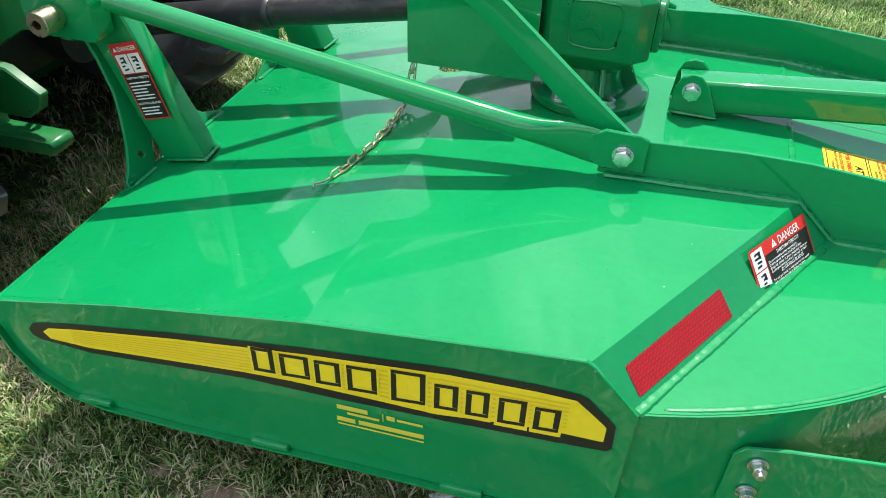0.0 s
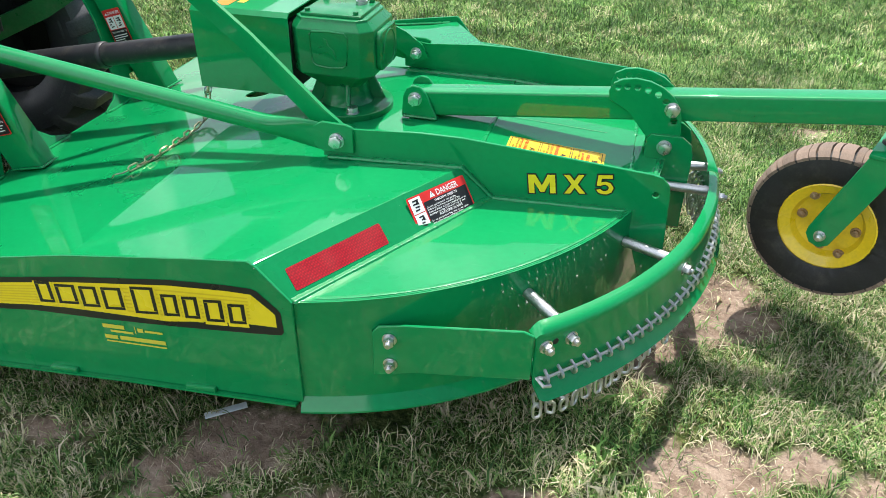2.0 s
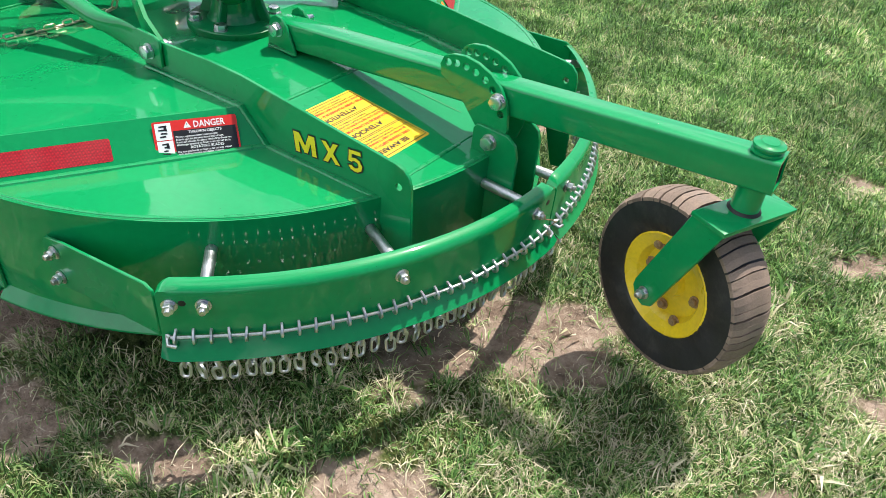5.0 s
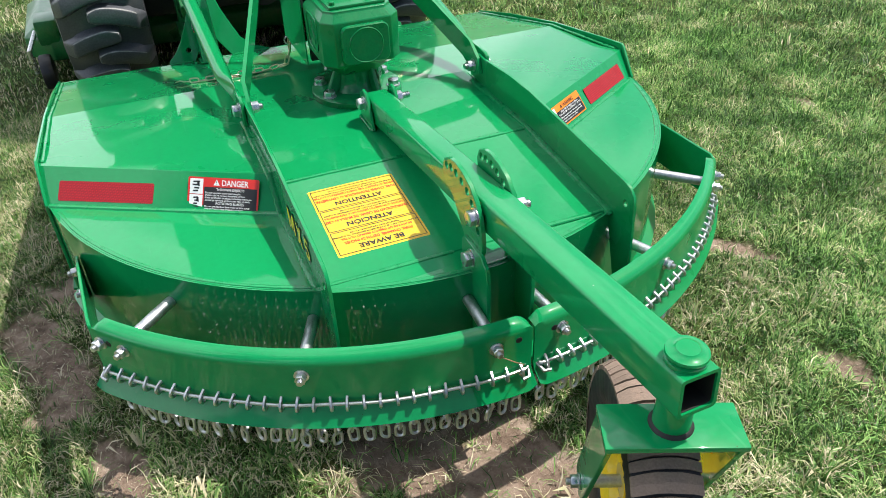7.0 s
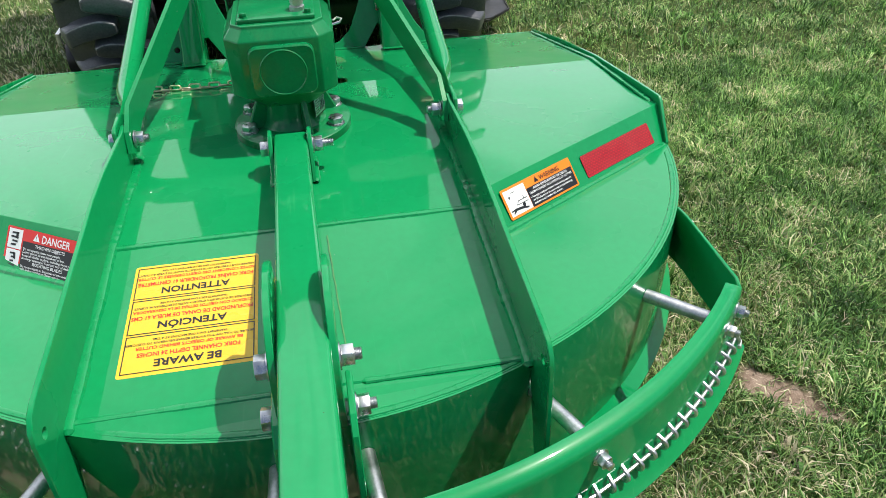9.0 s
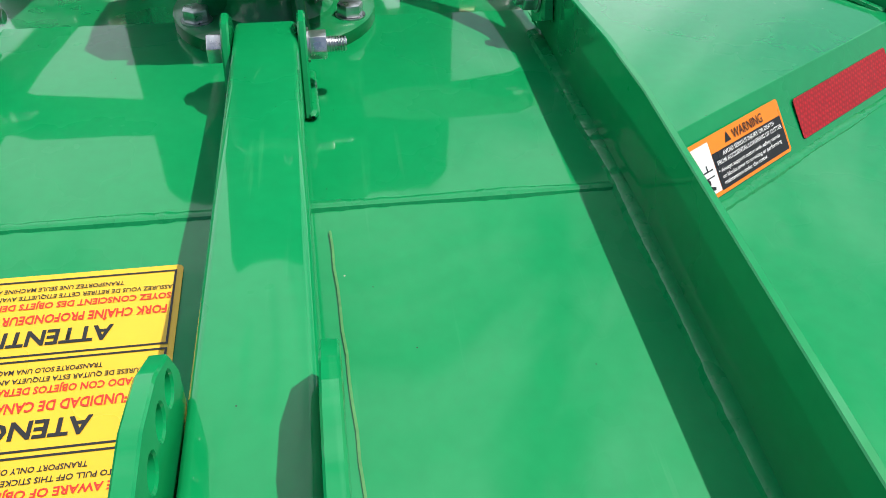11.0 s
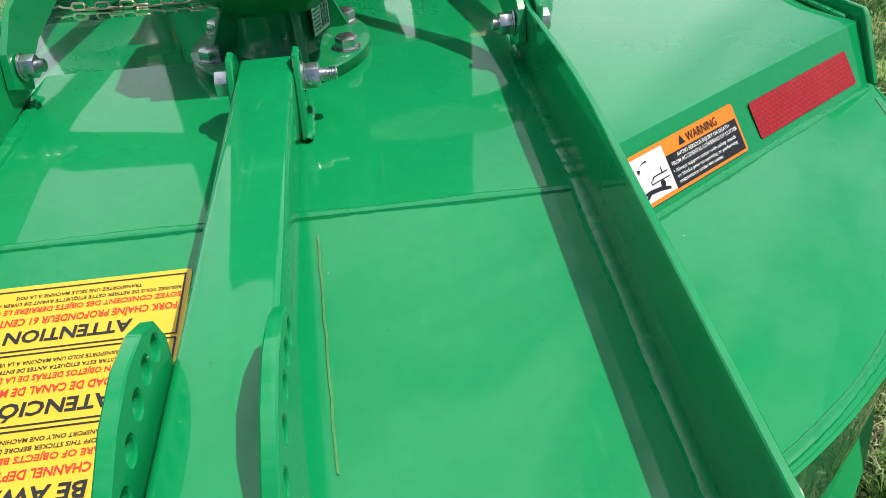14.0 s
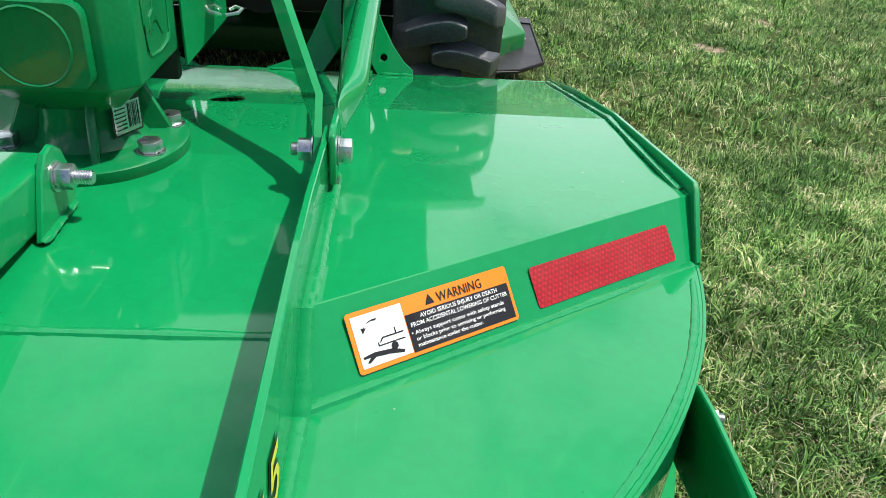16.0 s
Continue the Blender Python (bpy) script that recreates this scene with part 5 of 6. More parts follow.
part("gauge_wheel", lathe([(0, -0.03), (0.05, -0.03), (0.078, -0.026), (0.082, -0.015), (0.082, 0.015), (0.078, 0.026), (0.05, 0.03), (0, 0.03)], 28, Matrix.Translation((0.46, -0.94, 0.085)) @ Matrix.Rotation(math.pi / 2, 4, "X")), BLACK_PLASTIC, belly, "small dark gauge wheel")
part("wheel_bracket", sweep([(0.46, -0.99, 0.085), (0.46, -0.995, 0.19), (0.30, -0.96, 0.23)], circle(0.012, 8)), ZINC, belly)
part("cover_box", box(0.16, 0.10, 0.12, 0.012, Matrix.Translation((0.30, -0.90, 0.24))), GREEN_DARK, belly)
chute = [(0.54, 0.78), (0.50, 0.97), (0.40, 1.09), (-0.10, 1.09), (-0.14, 0.78)]
flap = part("chute_flap", prism(chute, 0.020, Matrix.Translation((0, 0, 0.145)) @ Matrix.Rotation(0.10, 4, "Y"), 0.006), BLACK_PLASTIC, belly, "black rubber discharge chute flap with a stitched edge")
part("flap_seam", sweep([Matrix.Rotation(0.10, 4, "Y") @ Vector((0.06 + x * 0.86, 0.10 + y * 0.90, 0.167)) + Vector((0, 0, 0.0)) for x, y in chute], circle(0.004, 6), closed=True), RUBBER, flap)
part("flap_sticker", box(0.10, 0.07, 0.003, 0.001, Matrix.Rotation(0.10, 4, "Y") @ Matrix.Translation((0.12, 1.00, 0.170))), PAPER_W, flap)

# ---- decals and labels ----
SIDE = axes((0, -0.8655, 0), (1, 0, 0), (0, 0, 1))
black = [(-0.900, 0.318), (-0.884, 0.338), (-0.850, 0.349), (-0.785, 0.366), (-0.574, 0.413), (-0.327, 0.460), (-0.091, 0.497), (0.040, 0.509), (0.100, 0.511), (0.112, 0.507), (0.152, 0.470), (0.158, 0.462), (0.160, 0.414), (0.154, 0.405), (0.088, 0.396), (-0.086, 0.376), (-0.275, 0.358), (-0.448, 0.346), (-0.77, 0.298), (-0.880, 0.298), (-0.896, 0.304)]
decal = flat([black], SIDE, INK, panel_l, "stripe_decal", "long yellow and black stripe decal", 0.0006)
yellow = [(-0.866, 0.322), (-0.850, 0.336), (-0.785, 0.353), (-0.574, 0.399), (-0.327, 0.446), (-0.091, 0.483), (0.040, 0.495), (0.098, 0.497), (0.140, 0.462), (0.146, 0.455), (0.146, 0.424), (0.060, 0.418), (-0.020, 0.404), (-0.11, 0.386), (-0.23, 0.380), (-0.36, 0.372), (-0.448, 0.362), (-0.77, 0.312), (-0.855, 0.308)]
flat([yellow], SIDE, DECAL_Y, decal, "stripe_field", "", 0.0012)
pins = []
for k in range(7):
    f0 = 0.15 + k * 0.115
    row = []
    for x, zt, zb in ((-0.80, 0.349, 0.312), (-0.574, 0.399, 0.342), (-0.327, 0.446, 0.373), (-0.091, 0.483, 0.388), (0.09, 0.496, 0.424)):
        row.append((x, zb + (zt - zb) * f0, zb + (zt - zb) * (f0 + 0.045)))
    pins += [[(a[0], a[1]), (b[0], b[1]), (b[0], b[2]), (a[0], a[2])] for a, b in zip(row[:-1], row[1:])]
flat(pins, SIDE, DECAL_Y2, decal, "pinstripe", "", 0.0016)
# the maker's name as a row of plain hollow blocks on yellow backing
blocks = [(-0.425, -0.385, 0.376, 0.432), (-0.374, -0.322, 0.382, 0.434), (-0.312, -0.268, 0.386, 0.440), (-0.256, -0.206, 0.390, 0.448), (-0.182, -0.126, 0.394, 0.464), (-0.112, -0.074, 0.402, 0.458), (-0.062, -0.026, 0.406, 0.462), (-0.012, 0.030, 0.408, 0.464), (0.042, 0.080, 0.414, 0.464)]
backs, inks, holes_ = [], [], []
for x0, x1, z0, z1 in blocks:
    sl = (x1 - x0) * 0.14
    backs.append([(x0 - 0.0045, z0 - 0.009), (x1 + 0.0045, z0 - 0.009 + sl), (x1 + 0.0045, z1 + sl), (x0 - 0.0045, z1)])
    t = 0.0088
    for q in ([(x0, z0), (x1, z0 + sl), (x1, z0 + sl + t * 0.8), (x0, z0 + t * 0.8)], [(x0, z1 - t * 0.8), (x1, z1 + sl - t * 0.8), (x1, z1 + sl), (x0, z1)],
              [(x0, z0 + t * 0.8), (x0 + t, z0 + t * 0.8), (x0 + t, z1 - t * 0.8), (x0, z1 - t * 0.8)], [(x1 - t, z0 + sl + t * 0.8), (x1, z0 + sl + t * 0.8), (x1, z1 + sl - t * 0.8), (x1 - t, z1 + sl - t * 0.8)]):
        inks.append(q)
flat(backs, SIDE, DECAL_Y, decal, "block_backing", "", 0.0020)
flat(inks, SIDE, INK, decal, "name_block", "plain black block of the printed name", 0.0025)
bars = [[(-0.280, 0.334), (-0.225, 0.338), (-0.225, 0.349), (-0.280, 0.345)], [(-0.262, 0.325), (-0.205, 0.329), (-0.205, 0.335), (-0.262, 0.331)], [(-0.199, 0.331), (-0.1975, 0.331), (-0.1975, 0.352), (-0.199, 0.352)],
        [(-0.192, 0.338), (-0.178, 0.339), (-0.178, 0.350), (-0.192, 0.349)], [(-0.174, 0.341), (-0.130, 0.344), (-0.130, 0.350), (-0.174, 0.347)],
        [(-0.281, 0.304), (-0.248, 0.306), (-0.248, 0.317), (-0.281, 0.315)], [(-0.242, 0.307), (-0.128, 0.315), (-0.128, 0.326), (-0.242, 0.318)], [(-0.280, 0.295), (-0.128, 0.305), (-0.128, 0.309), (-0.280, 0.299)]]
flat(bars, SIDE, INK_G, panel_l, "dealer_sticker", "small pale yellow sticker bars", 0.0008)

# model letters on the stiffener
MXF = axes((0.567, PL - 0.0046, 0.516), (0.9915, 0, 0.130), (0, 0, 1))
stiff_l, stiff_r = [o for o in cutter.children if o.name.startswith("stiffener_plate")]
MXR = axes((0.772, PR + 0.0046, 0.541), (-0.9915, 0, -0.130), (0, 0, 1))


def swollen(pts, g):
    """The outline pts (counter-clockwise or not) grown outwards by g."""
    area = sum(a[0] * b[1] - b[0] * a[1] for a, b in zip(pts, pts[1:] + pts[:1]))
    sgn = 1 if area > 0 else -1
    out = []
    for p, q, r in zip(pts[-1:] + pts[:-1], pts, pts[1:] + pts[:1]):
        d0, d1 = Vector((q[0] - p[0], q[1] - p[1])).normalized(), Vector((r[0] - q[0], r[1] - q[1])).normalized()
        n0, n1 = Vector((d0.y, -d0.x)) * sgn, Vector((d1.y, -d1.x)) * sgn
        m = n0 + n1
        m = m.normalized() * min(1.5, 1 / max(0.3, m.length / 2)) * g
        out.append((q[0] + m.x, q[1] + m.y))
    return out


LETTER_M = [(0, 0), (0, 1), (0.27, 1), (0.5, 0.42), (0.73, 1), (1, 1), (1, 0), (0.79, 0), (0.79, 0.60), (0.57, 0.06), (0.43, 0.06), (0.21, 0.60), (0.21, 0)]
LETTER_X = [(0, 0), (0.36, 0.5), (0.02, 1), (0.29, 1), (0.5, 0.69), (0.71, 1), (0.98, 1), (0.64, 0.5), (1, 0), (0.72, 0), (0.5, 0.32), (0.28, 0)]
LETTER_5 = [(0.02, 0.23), (0.25, 0.27), (0.33, 0.19), (0.47, 0.155), (0.64, 0.2), (0.72, 0.33), (0.64, 0.46), (0.48, 0.5), (0.34, 0.48), (0.26, 0.42), (0.05, 0.45), (0.16, 1), (0.92, 1), (0.92, 0.82), (0.33, 0.82), (0.29, 0.61), (0.4, 0.65), (0.55, 0.66), (0.82, 0.57), (0.97, 0.33), (0.86, 0.1), (0.62, -0.01), (0.42, -0.015), (0.15, 0.05)]
for MXF, stiff in ((MXF, stiff_l), (MXR, stiff_r)):
    for shape, x, w in ((LETTER_M, 0.0, 0.064), (LETTER_X, 0.084, 0.050), (LETTER_5, 0.158, 0.042)):
        pts = [(x + u * w, v * 0.049) for u, v in shape]
        flat([swollen(pts, 0.0036)], MXF, INK, stiff, "model_letter", "black outline of a letter", 0.0004)
        flat([pts], MXF, DECAL_Y, stiff, "model_letter", "yellow letter", 0.0013)


def label_base(m, w, h, mat, parent, name, label, r=0.004):
    """A vinyl label lying on its plane, its lower left corner at the origin of m."""
    return flat([rounded(0, 0, w, h, r)], m, mat, parent, name, label, 0.0006)


def pictogram(m, x, y, w, h, parent, seed):
    """A white panel with plain dark strokes."""
    flat([rect(x, y, x + w, y + h)], m, PAPER_W, parent, "picture_panel", "", 0.0011)
    rn = random.Random(seed)
    polys = []
    for k in range(4):
        u, v = x + w * (0.2 + 0.2 * rn.random()), y + h * (0.15 + 0.2 * k)
        l = w * (0.25 + 0.25 * rn.random())
        d = h * 0.10 * (rn.random() - 0.3)
        polys.append([(u, v), (u + l, v + d), (u + l, v + d + h * 0.10), (u, v + h * 0.09)])
    polys.append([(x + w * 0.55, y + h * 0.55), (x + w * 0.75, y + h * 0.5), (x + w * 0.7, y + h * 0.85), (x + w * 0.55, y + h * 0.85)])
    flat(polys, m, INK, parent, "picture_stroke", "", 0.0016)


def danger_label(m, parent):
    w, h = 0.172, 0.079
    lb = label_base(m, w, h, PAPER_R, parent, "danger_label", "red, black and white danger label")
    flat([rect(0.040, 0.004, w - 0.004, h - 0.022)], m, INK, lb, "text_panel", "", 0.0011)
    pictogram(m, 0.005, 0.040, 0.032, 0.035, lb, 3)
    pictogram(m, 0.005, 0.004, 0.032, 0.034, lb, 8)
    flat([tri_sign(0.062, h - 0.018, 0.014)], m, PAPER_W, lb, "warning_triangle", "", 0.0012)
    flat([rect(0.069, h - 0.0125, 0.0703, h - 0.0075), rect(0.069, h - 0.0155, 0.0703, h - 0.0142)], m, INK, lb, "triangle_mark", "", 0.0017)
    lettering([("DANGER", 0.082, h - 0.0185, 0.0140, "LEFT", 0.064), ("THROWN OBJECTS", 0.104, h - 0.0300, 0.0058, "CENTER", 0.068),
               ("Do not operate cutter near people.", 0.043, h - 0.0372, 0.0042, "LEFT", 0.086), ("Debris can be thrown hundreds of feet.", 0.043, h - 0.0428, 0.0042, "LEFT", 0.097),
               ("Keep all shields in place. Including those on", 0.043, h - 0.0484, 0.0042, "LEFT", 0.112), ("discharge opening at front and rear of deck.", 0.043, h - 0.0540, 0.0042, "LEFT", 0.110),
               ("ROTATING BLADES", 0.104, h - 0.0618, 0.0058, "CENTER", 0.068), ("Do not put hands or feet under or into cutter", 0.043, h - 0.0685, 0.0042, "LEFT", 0.110),
               ("with engine running or blades rotating.", 0.043, h - 0.0738, 0.0042, "LEFT", 0.094)], m @ Matrix.Translation((0, 0, 0.0017)), PAPER_W, lb)
    return lb


danger_label(axes((0.353, -0.541, 0.4905), (0.092, 0.148, 0.0005), (-0.041, 0.023, 0.066)) @ Matrix.Translation((-0.003, -0.002, 0.0008)) @ Matrix.Diagonal((1.05, 1.05, 1, 1)), deck)


def band_frame(s, d, rise):
    """A frame on the sloping band of the deck: d metres along its foot from the side panel, rise metres up the slope."""
    lo0, lo1, hi0 = (LOW_L, LOW_LI, CREST_L) if s < 0 else (LOW_R, LOW_RI, CREST_R)
    lo0, lo1, hi0 = Vector(lo0), Vector(lo1), Vector(hi0)
    along = (lo1 - lo0).normalized()
    up = (hi0 - lo0) - along * (hi0 - lo0).dot(along)
    up.normalize()
    o = lo0 + along * d + up * rise
    fr = axes(o, along if s < 0 else -along, up)
    return fr


def reflector(s, d, w):
    m = band_frame(s, d, 0.015) @ Matrix.Translation((0, 0, 0.0003))
    bm = prism(rounded(0, 0, w, 0.050, 0.004), 0.0005, m, 0)
    return part("reflector", bm, REFLECT, deck, "red reflective tape strip", smooth=0)


reflector(-1, 0.024, 0.248)
reflector(1, 0.272, 0.242)


def warning_label(m, parent):
    w, h = 0.208, 0.064
    lb = label_base(m, w, h, PAPER_O, parent, "warning_label", "orange, black and white warning label")
    flat([rect(0.066, 0.004, w - 0.004, h - 0.0195)], m, INK, lb, "text_panel", "", 0.0011)
    flat([rect(0.005, 0.005, 0.065, 0.059)], m, PAPER_W, lb, "picture_panel", "", 0.0011)
    bent = [(0.030 + 0.016 * math.cos(radians(q)), 0.036 + 0.016 * math.sin(radians(q))) for q in (75, 95, 115, 135, 150)]
    arrow = [[bent[i], bent[i + 1], (bent[i + 1][0] - 0.0020, bent[i + 1][1] - 0.0017), (bent[i][0] - 0.0020, bent[i][1] - 0.0017)] for i in range(4)]
    arrow += [[(0.0135, 0.046), (0.0195, 0.0445), (0.0145, 0.0395)]]
    arrow += [[(0.030, 0.026), (0.034, 0.031), (0.060, 0.031), (0.060, 0.0295), (0.035, 0.0295), (0.0315, 0.026)], rect(0.028, 0.0225, 0.060, 0.0238), rect(0.050, 0.031, 0.0515, 0.037), rect(0.028, 0.0238, 0.0292, 0.027)]
    arrow += [[(0.046 + 0.0042 * math.cos(math.tau * q / 14), 0.0185 + 0.0042 * math.sin(math.tau * q / 14)) for q in range(14)]]
    arrow += [[(0.008, 0.017), (0.022, 0.0185), (0.042, 0.0165), (0.056, 0.0115), (0.055, 0.0085), (0.038, 0.012), (0.022, 0.0135), (0.014, 0.009), (0.011, 0.010), (0.016, 0.0145), (0.008, 0.0145)]]
    flat(arrow, m, INK, lb, "picture_stroke", "", 0.0016)
    flat([tri_sign(0.094, h - 0.0155, 0.011)], m, INK, lb, "warning_triangle", "", 0.0012)
    lettering([("WARNING", 0.110, h - 0.0160, 0.0110, "LEFT", 0.060)], m @ Matrix.Translation((0, 0, 0.0014)), INK, lb, bold=0.006)
    lettering([("AVOID SERIOUS INJURY OR DEATH", 0.136, h - 0.0262, 0.0048, "CENTER", 0.104), ("FROM ACCIDENTAL LOWERING OF CUTTER", 0.135, h - 0.0335, 0.0048, "CENTER", 0.130),
               ("\u2022 Always support cutter with safety stands", 0.068, h - 0.0418, 0.0044, "LEFT", 0.124), ("or blocks prior to servicing or performing", 0.072, h - 0.0488, 0.0044, "LEFT", 0.120),
               ("maintenance under the cutter.", 0.072, h - 0.0555, 0.0044, "LEFT", 0.086)], m @ Matrix.Translation((0, 0, 0.0017)), PAPER_W, lb)
    return lb


warning_label(band_frame(1, 0.513, 0.0125) @ Matrix.Translation((0, 0, 0.0012)), deck)

# a long thin olive streak down the middle plate, beside the arm
plate_z = lambda x: WELD_Z + (LIP_Z - WELD_Z) / (LIP_X - WELD_X) * (x - WELD_X)
streak = [(0.445 + 0.28 * i / 12, 0.069 + 0.012 * i / 12 + 0.0006 * math.sin(2.3 * i)) for i in range(13)]
flat([[(x0, y0), (x1, y1), (x1, y1 + 0.0022), (x0, y0 + 0.0022)] for (x0, y0), (x1, y1) in zip(streak[:-1], streak[1:])], axes((0, 0, plate_z(0) + 0.0006), (1, 0, plate_z(1) - plate_z(0)), (0, 1, 0)), STREAK, [o for o in cutter.children if o.name == "centre_plate"][0], "streak_line", "thin olive-brown streak", 0.0003)

# yellow shipping notice on the middle plate
slope = (LIP_Z - WELD_Z) / (LIP_X - WELD_X)
nz = WELD_Z + slope * (0.470 - WELD_X)
NOTE = axes((0.470, -0.056, nz - 0.0008), (0, -1, 0), (1, 0, slope))
note = label_base(NOTE, 0.214, 0.260, PAPER_Y, [o for o in cutter.children if o.name == "centre_plate"][0], "shipping_notice", "yellow shipping notice printed in three languages", 0.005)
frames, titles, dark_lines, red_lines = [], [], [], []
texts = [("ATTENTION", "FORK CHA\u00ceNE PROFONDEUR 61 CENTIM\u00c8TRE", "SOYEZ CONSCIENT DES OBJETS DERRI\u00c8RE LE CUTTER", "ASSUREZ VOUS DE RETIRER CETTE ETIQUETTE AVANT DE LIVRER AU CLIENT", "TRANSPORTEZ UNE SEULE MACHINE A LA FOIS", 0.120, 0.196, 0.200, 0.200, 0.120),
         ("ATENCI\u00d3N", "PROFUNDIDAD DE CANAL DE MUELA 61 CMS", "CUIDADO CON OBJETOS DETR\u00c1S DE LA DESVARADORA", "ASEGURESE DE QUITAR ESTA ETIQUETA ANTES DE ENTREGAR AL CLIENTE", "TRANSPORTE SOLO UNA MAQUINA A LA VEZ", 0.116, 0.198, 0.196, 0.194, 0.112),
         ("BE AWARE", "FORK CHANNEL DEPTH 24 INCHES", "BE AWARE OF OBJECTS BEHIND CUTTER", "BE SURE TO PULL OFF THIS STICKER BEFORE DELIVERING TO CUSTOMER", "TRANSPORT ONLY ONE MACHINE AT A TIME", 0.108, 0.160, 0.168, 0.202, 0.118)]
for k, (ti, r1, r2, b1, b2, wt, w1, w2, w3, w4) in enumerate(texts):
    v0 = 0.006 + 0.0835 * k
    v1 = v0 + 0.080
    x0, x1, t = 0.005, 0.209, 0.0018
    frames += [rect(x0, v0, x1, v0 + t), rect(x0, v1 - t, x1, v1), rect(x0, v0 + t, x0 + t, v1 - t), rect(x1 - t, v0 + t, x1, v1 - t)]
    dark_lines += [(b1, 0.107, v0 + 0.0172, 0.0045, "CENTER", w3), (b2, 0.107, v0 + 0.0087, 0.0045, "CENTER", w4)]
    titles.append((ti, 0.107, v0 + 0.0555, 0.0150, "CENTER", wt * 0.96))
    red_lines += [(r1, 0.107, v0 + 0.0390, 0.0088, "CENTER", w1), (r2, 0.107, v0 + 0.0258, 0.0064, "CENTER", w2)]
flat(frames, NOTE, INK, note, "printed_frame", "", 0.0011)
lettering(titles, NOTE @ Matrix.Translation((0, 0, 0.0012)), INK, note, bold=0.038)
lettering(dark_lines, NOTE @ Matrix.Translation((0, 0, 0.0012)), INK, note)
lettering(red_lines, NOTE @ Matrix.Translation((0, 0, 0.0012)), INK_R, note, bold=0.032)

# narrow danger labels on the masts
def mast_label(m, parent):
    w, h = 0.060, 0.165
    m = m @ Matrix.Diagonal((1.24, 1.08, 1, 1))
    lb = label_base(m, w, h, PAPER_R, parent, "danger_label", "narrow red, black and white danger label", 0.003)
    flat([rect(0.003, 0.003, w - 0.003, 0.100)], m, INK, lb, "text_panel", "", 0.0011)
    pictogram(m, 0.004, 0.102, 0.025, 0.040, lb, 12)
    pictogram(m, 0.031, 0.102, 0.025, 0.040, lb, 13)
    lines = [("DANGER", 0.016, h - 0.0165, 0.0095, "LEFT", 0.040), ("THROWN OBJECTS", 0.030, 0.090, 0.0048, "CENTER", 0.050), ("ROTATING BLADES", 0.030, 0.034, 0.0048, "CENTER", 0.050)]
    lettering(lines, m @ Matrix.Translation((0, 0, 0.0017)), PAPER_W, lb)
    rn = random.Random(2)
    rows_ = [rect(0.006, v, 0.006 + 0.046 * (0.7 + 0.3 * rn.random()), v + 0.0028) for v in (0.080, 0.073, 0.066, 0.059, 0.052, 0.045, 0.025, 0.018, 0.011)]
    flat(rows_, m, PAPER_W, lb, "text_bar", "", 0.0017)
    flat([tri_sign(0.005, h - 0.0165, 0.0085)], m, PAPER_W, lb, "warning_triangle", "", 0.0013)


lean = Vector((-0.178, -0.004, 0.428)).normalized()
mast_label(axes((-0.970, -0.3458, 0.474), Vector((1, 0, 0.28)), lean) @ Matrix.Translation((0, 0, 0.003)), mast_l)
mast_label(axes((-0.993, 0.3120, 0.480), Vector((1, 0, 0.28)), Vector((-0.178, 0.006, 0.428))) @ Matrix.Translation((0, 0, 0.004)), mast_r)

# rating plate on the gearbox column and labels on the shield
pa = radians(62)
pn = Vector((math.cos(pa), math.sin(pa), 0))
PLATE = axes(Vector((GX, GY, 0.574)) + pn * 0.072 - Vector((-pn.y, pn.x, 0)) * 0.024, (-pn.y, pn.x, 0), (0, 0, 1)) @ Matrix.Diagonal((1.32, 1.45, 1, 1))
rp = flat([rounded(0, 0, 0.040, 0.040, 0.002)], PLATE, INK, gearbox, "rating_plate", "small silver and black rating plate", 0.0006)
flat([rect(0.002, 0.002, 0.038, 0.032)], PLATE, ZINC, rp, "plate_field", "", 0.0011)
flat([rect(0.021 + 0.0022 * k, 0.006, 0.021 + 0.0022 * k + (0.0007 if k % 3 else 0.0014), 0.030) for k in range(7)] + [rect(0.004, 0.006 + 0.004 * k, 0.018, 0.0072 + 0.004 * k) for k in range(6)], PLATE, INK, rp, "plate_bar", "", 0.0016)
TOPF = axes((SX0 + 0.055, SY1 - 0.050, SZ1 + 0.0002), (0, -1, 0), (1, 0, 0))
tl = label_base(TOPF, 0.150, 0.045, PAPER_O, driveline_shield, "warning_label", "orange and white warning label", 0.003)
flat([rect(0.006, 0.020, 0.100, 0.042)], TOPF, PAPER_W, tl, "picture_panel", "", 0.0011)
flat([rect(0.012 + 0.018 * k, 0.026, 0.022 + 0.018 * k, 0.036) for k in range(5)], TOPF, INK, tl, "picture_stroke", "", 0.0016)
TOPF2 = axes((SX0 + 0.110, SY0 + 0.130, SZ1 + 0.0002), (0, -1, 0), (1, 0, 0))
tl = label_base(TOPF2, 0.062, 0.022, PAPER_Y, driveline_shield, "caution_label", "small yellow caution label", 0.002)
flat([rect(0.010, 0.005, 0.034, 0.017)], TOPF2, INK, tl, "label_bar", "", 0.0011)
pin_at = Vector((SX0 + 0.03, SY1 + 0.004, SZ0 + 0.048))
part("lynch_pin", sweep([pin_at, pin_at + Vector((-0.004, 0.022, 0.004)), pin_at + Vector((-0.012, 0.028, 0.010)), pin_at + Vector((-0.020, 0.016, 0.012)), pin_at + Vector((-0.016, 0.004, 0.006))], circle(0.0032, 7)), ZINC, driveline_shield, "bright wire lynch pin")

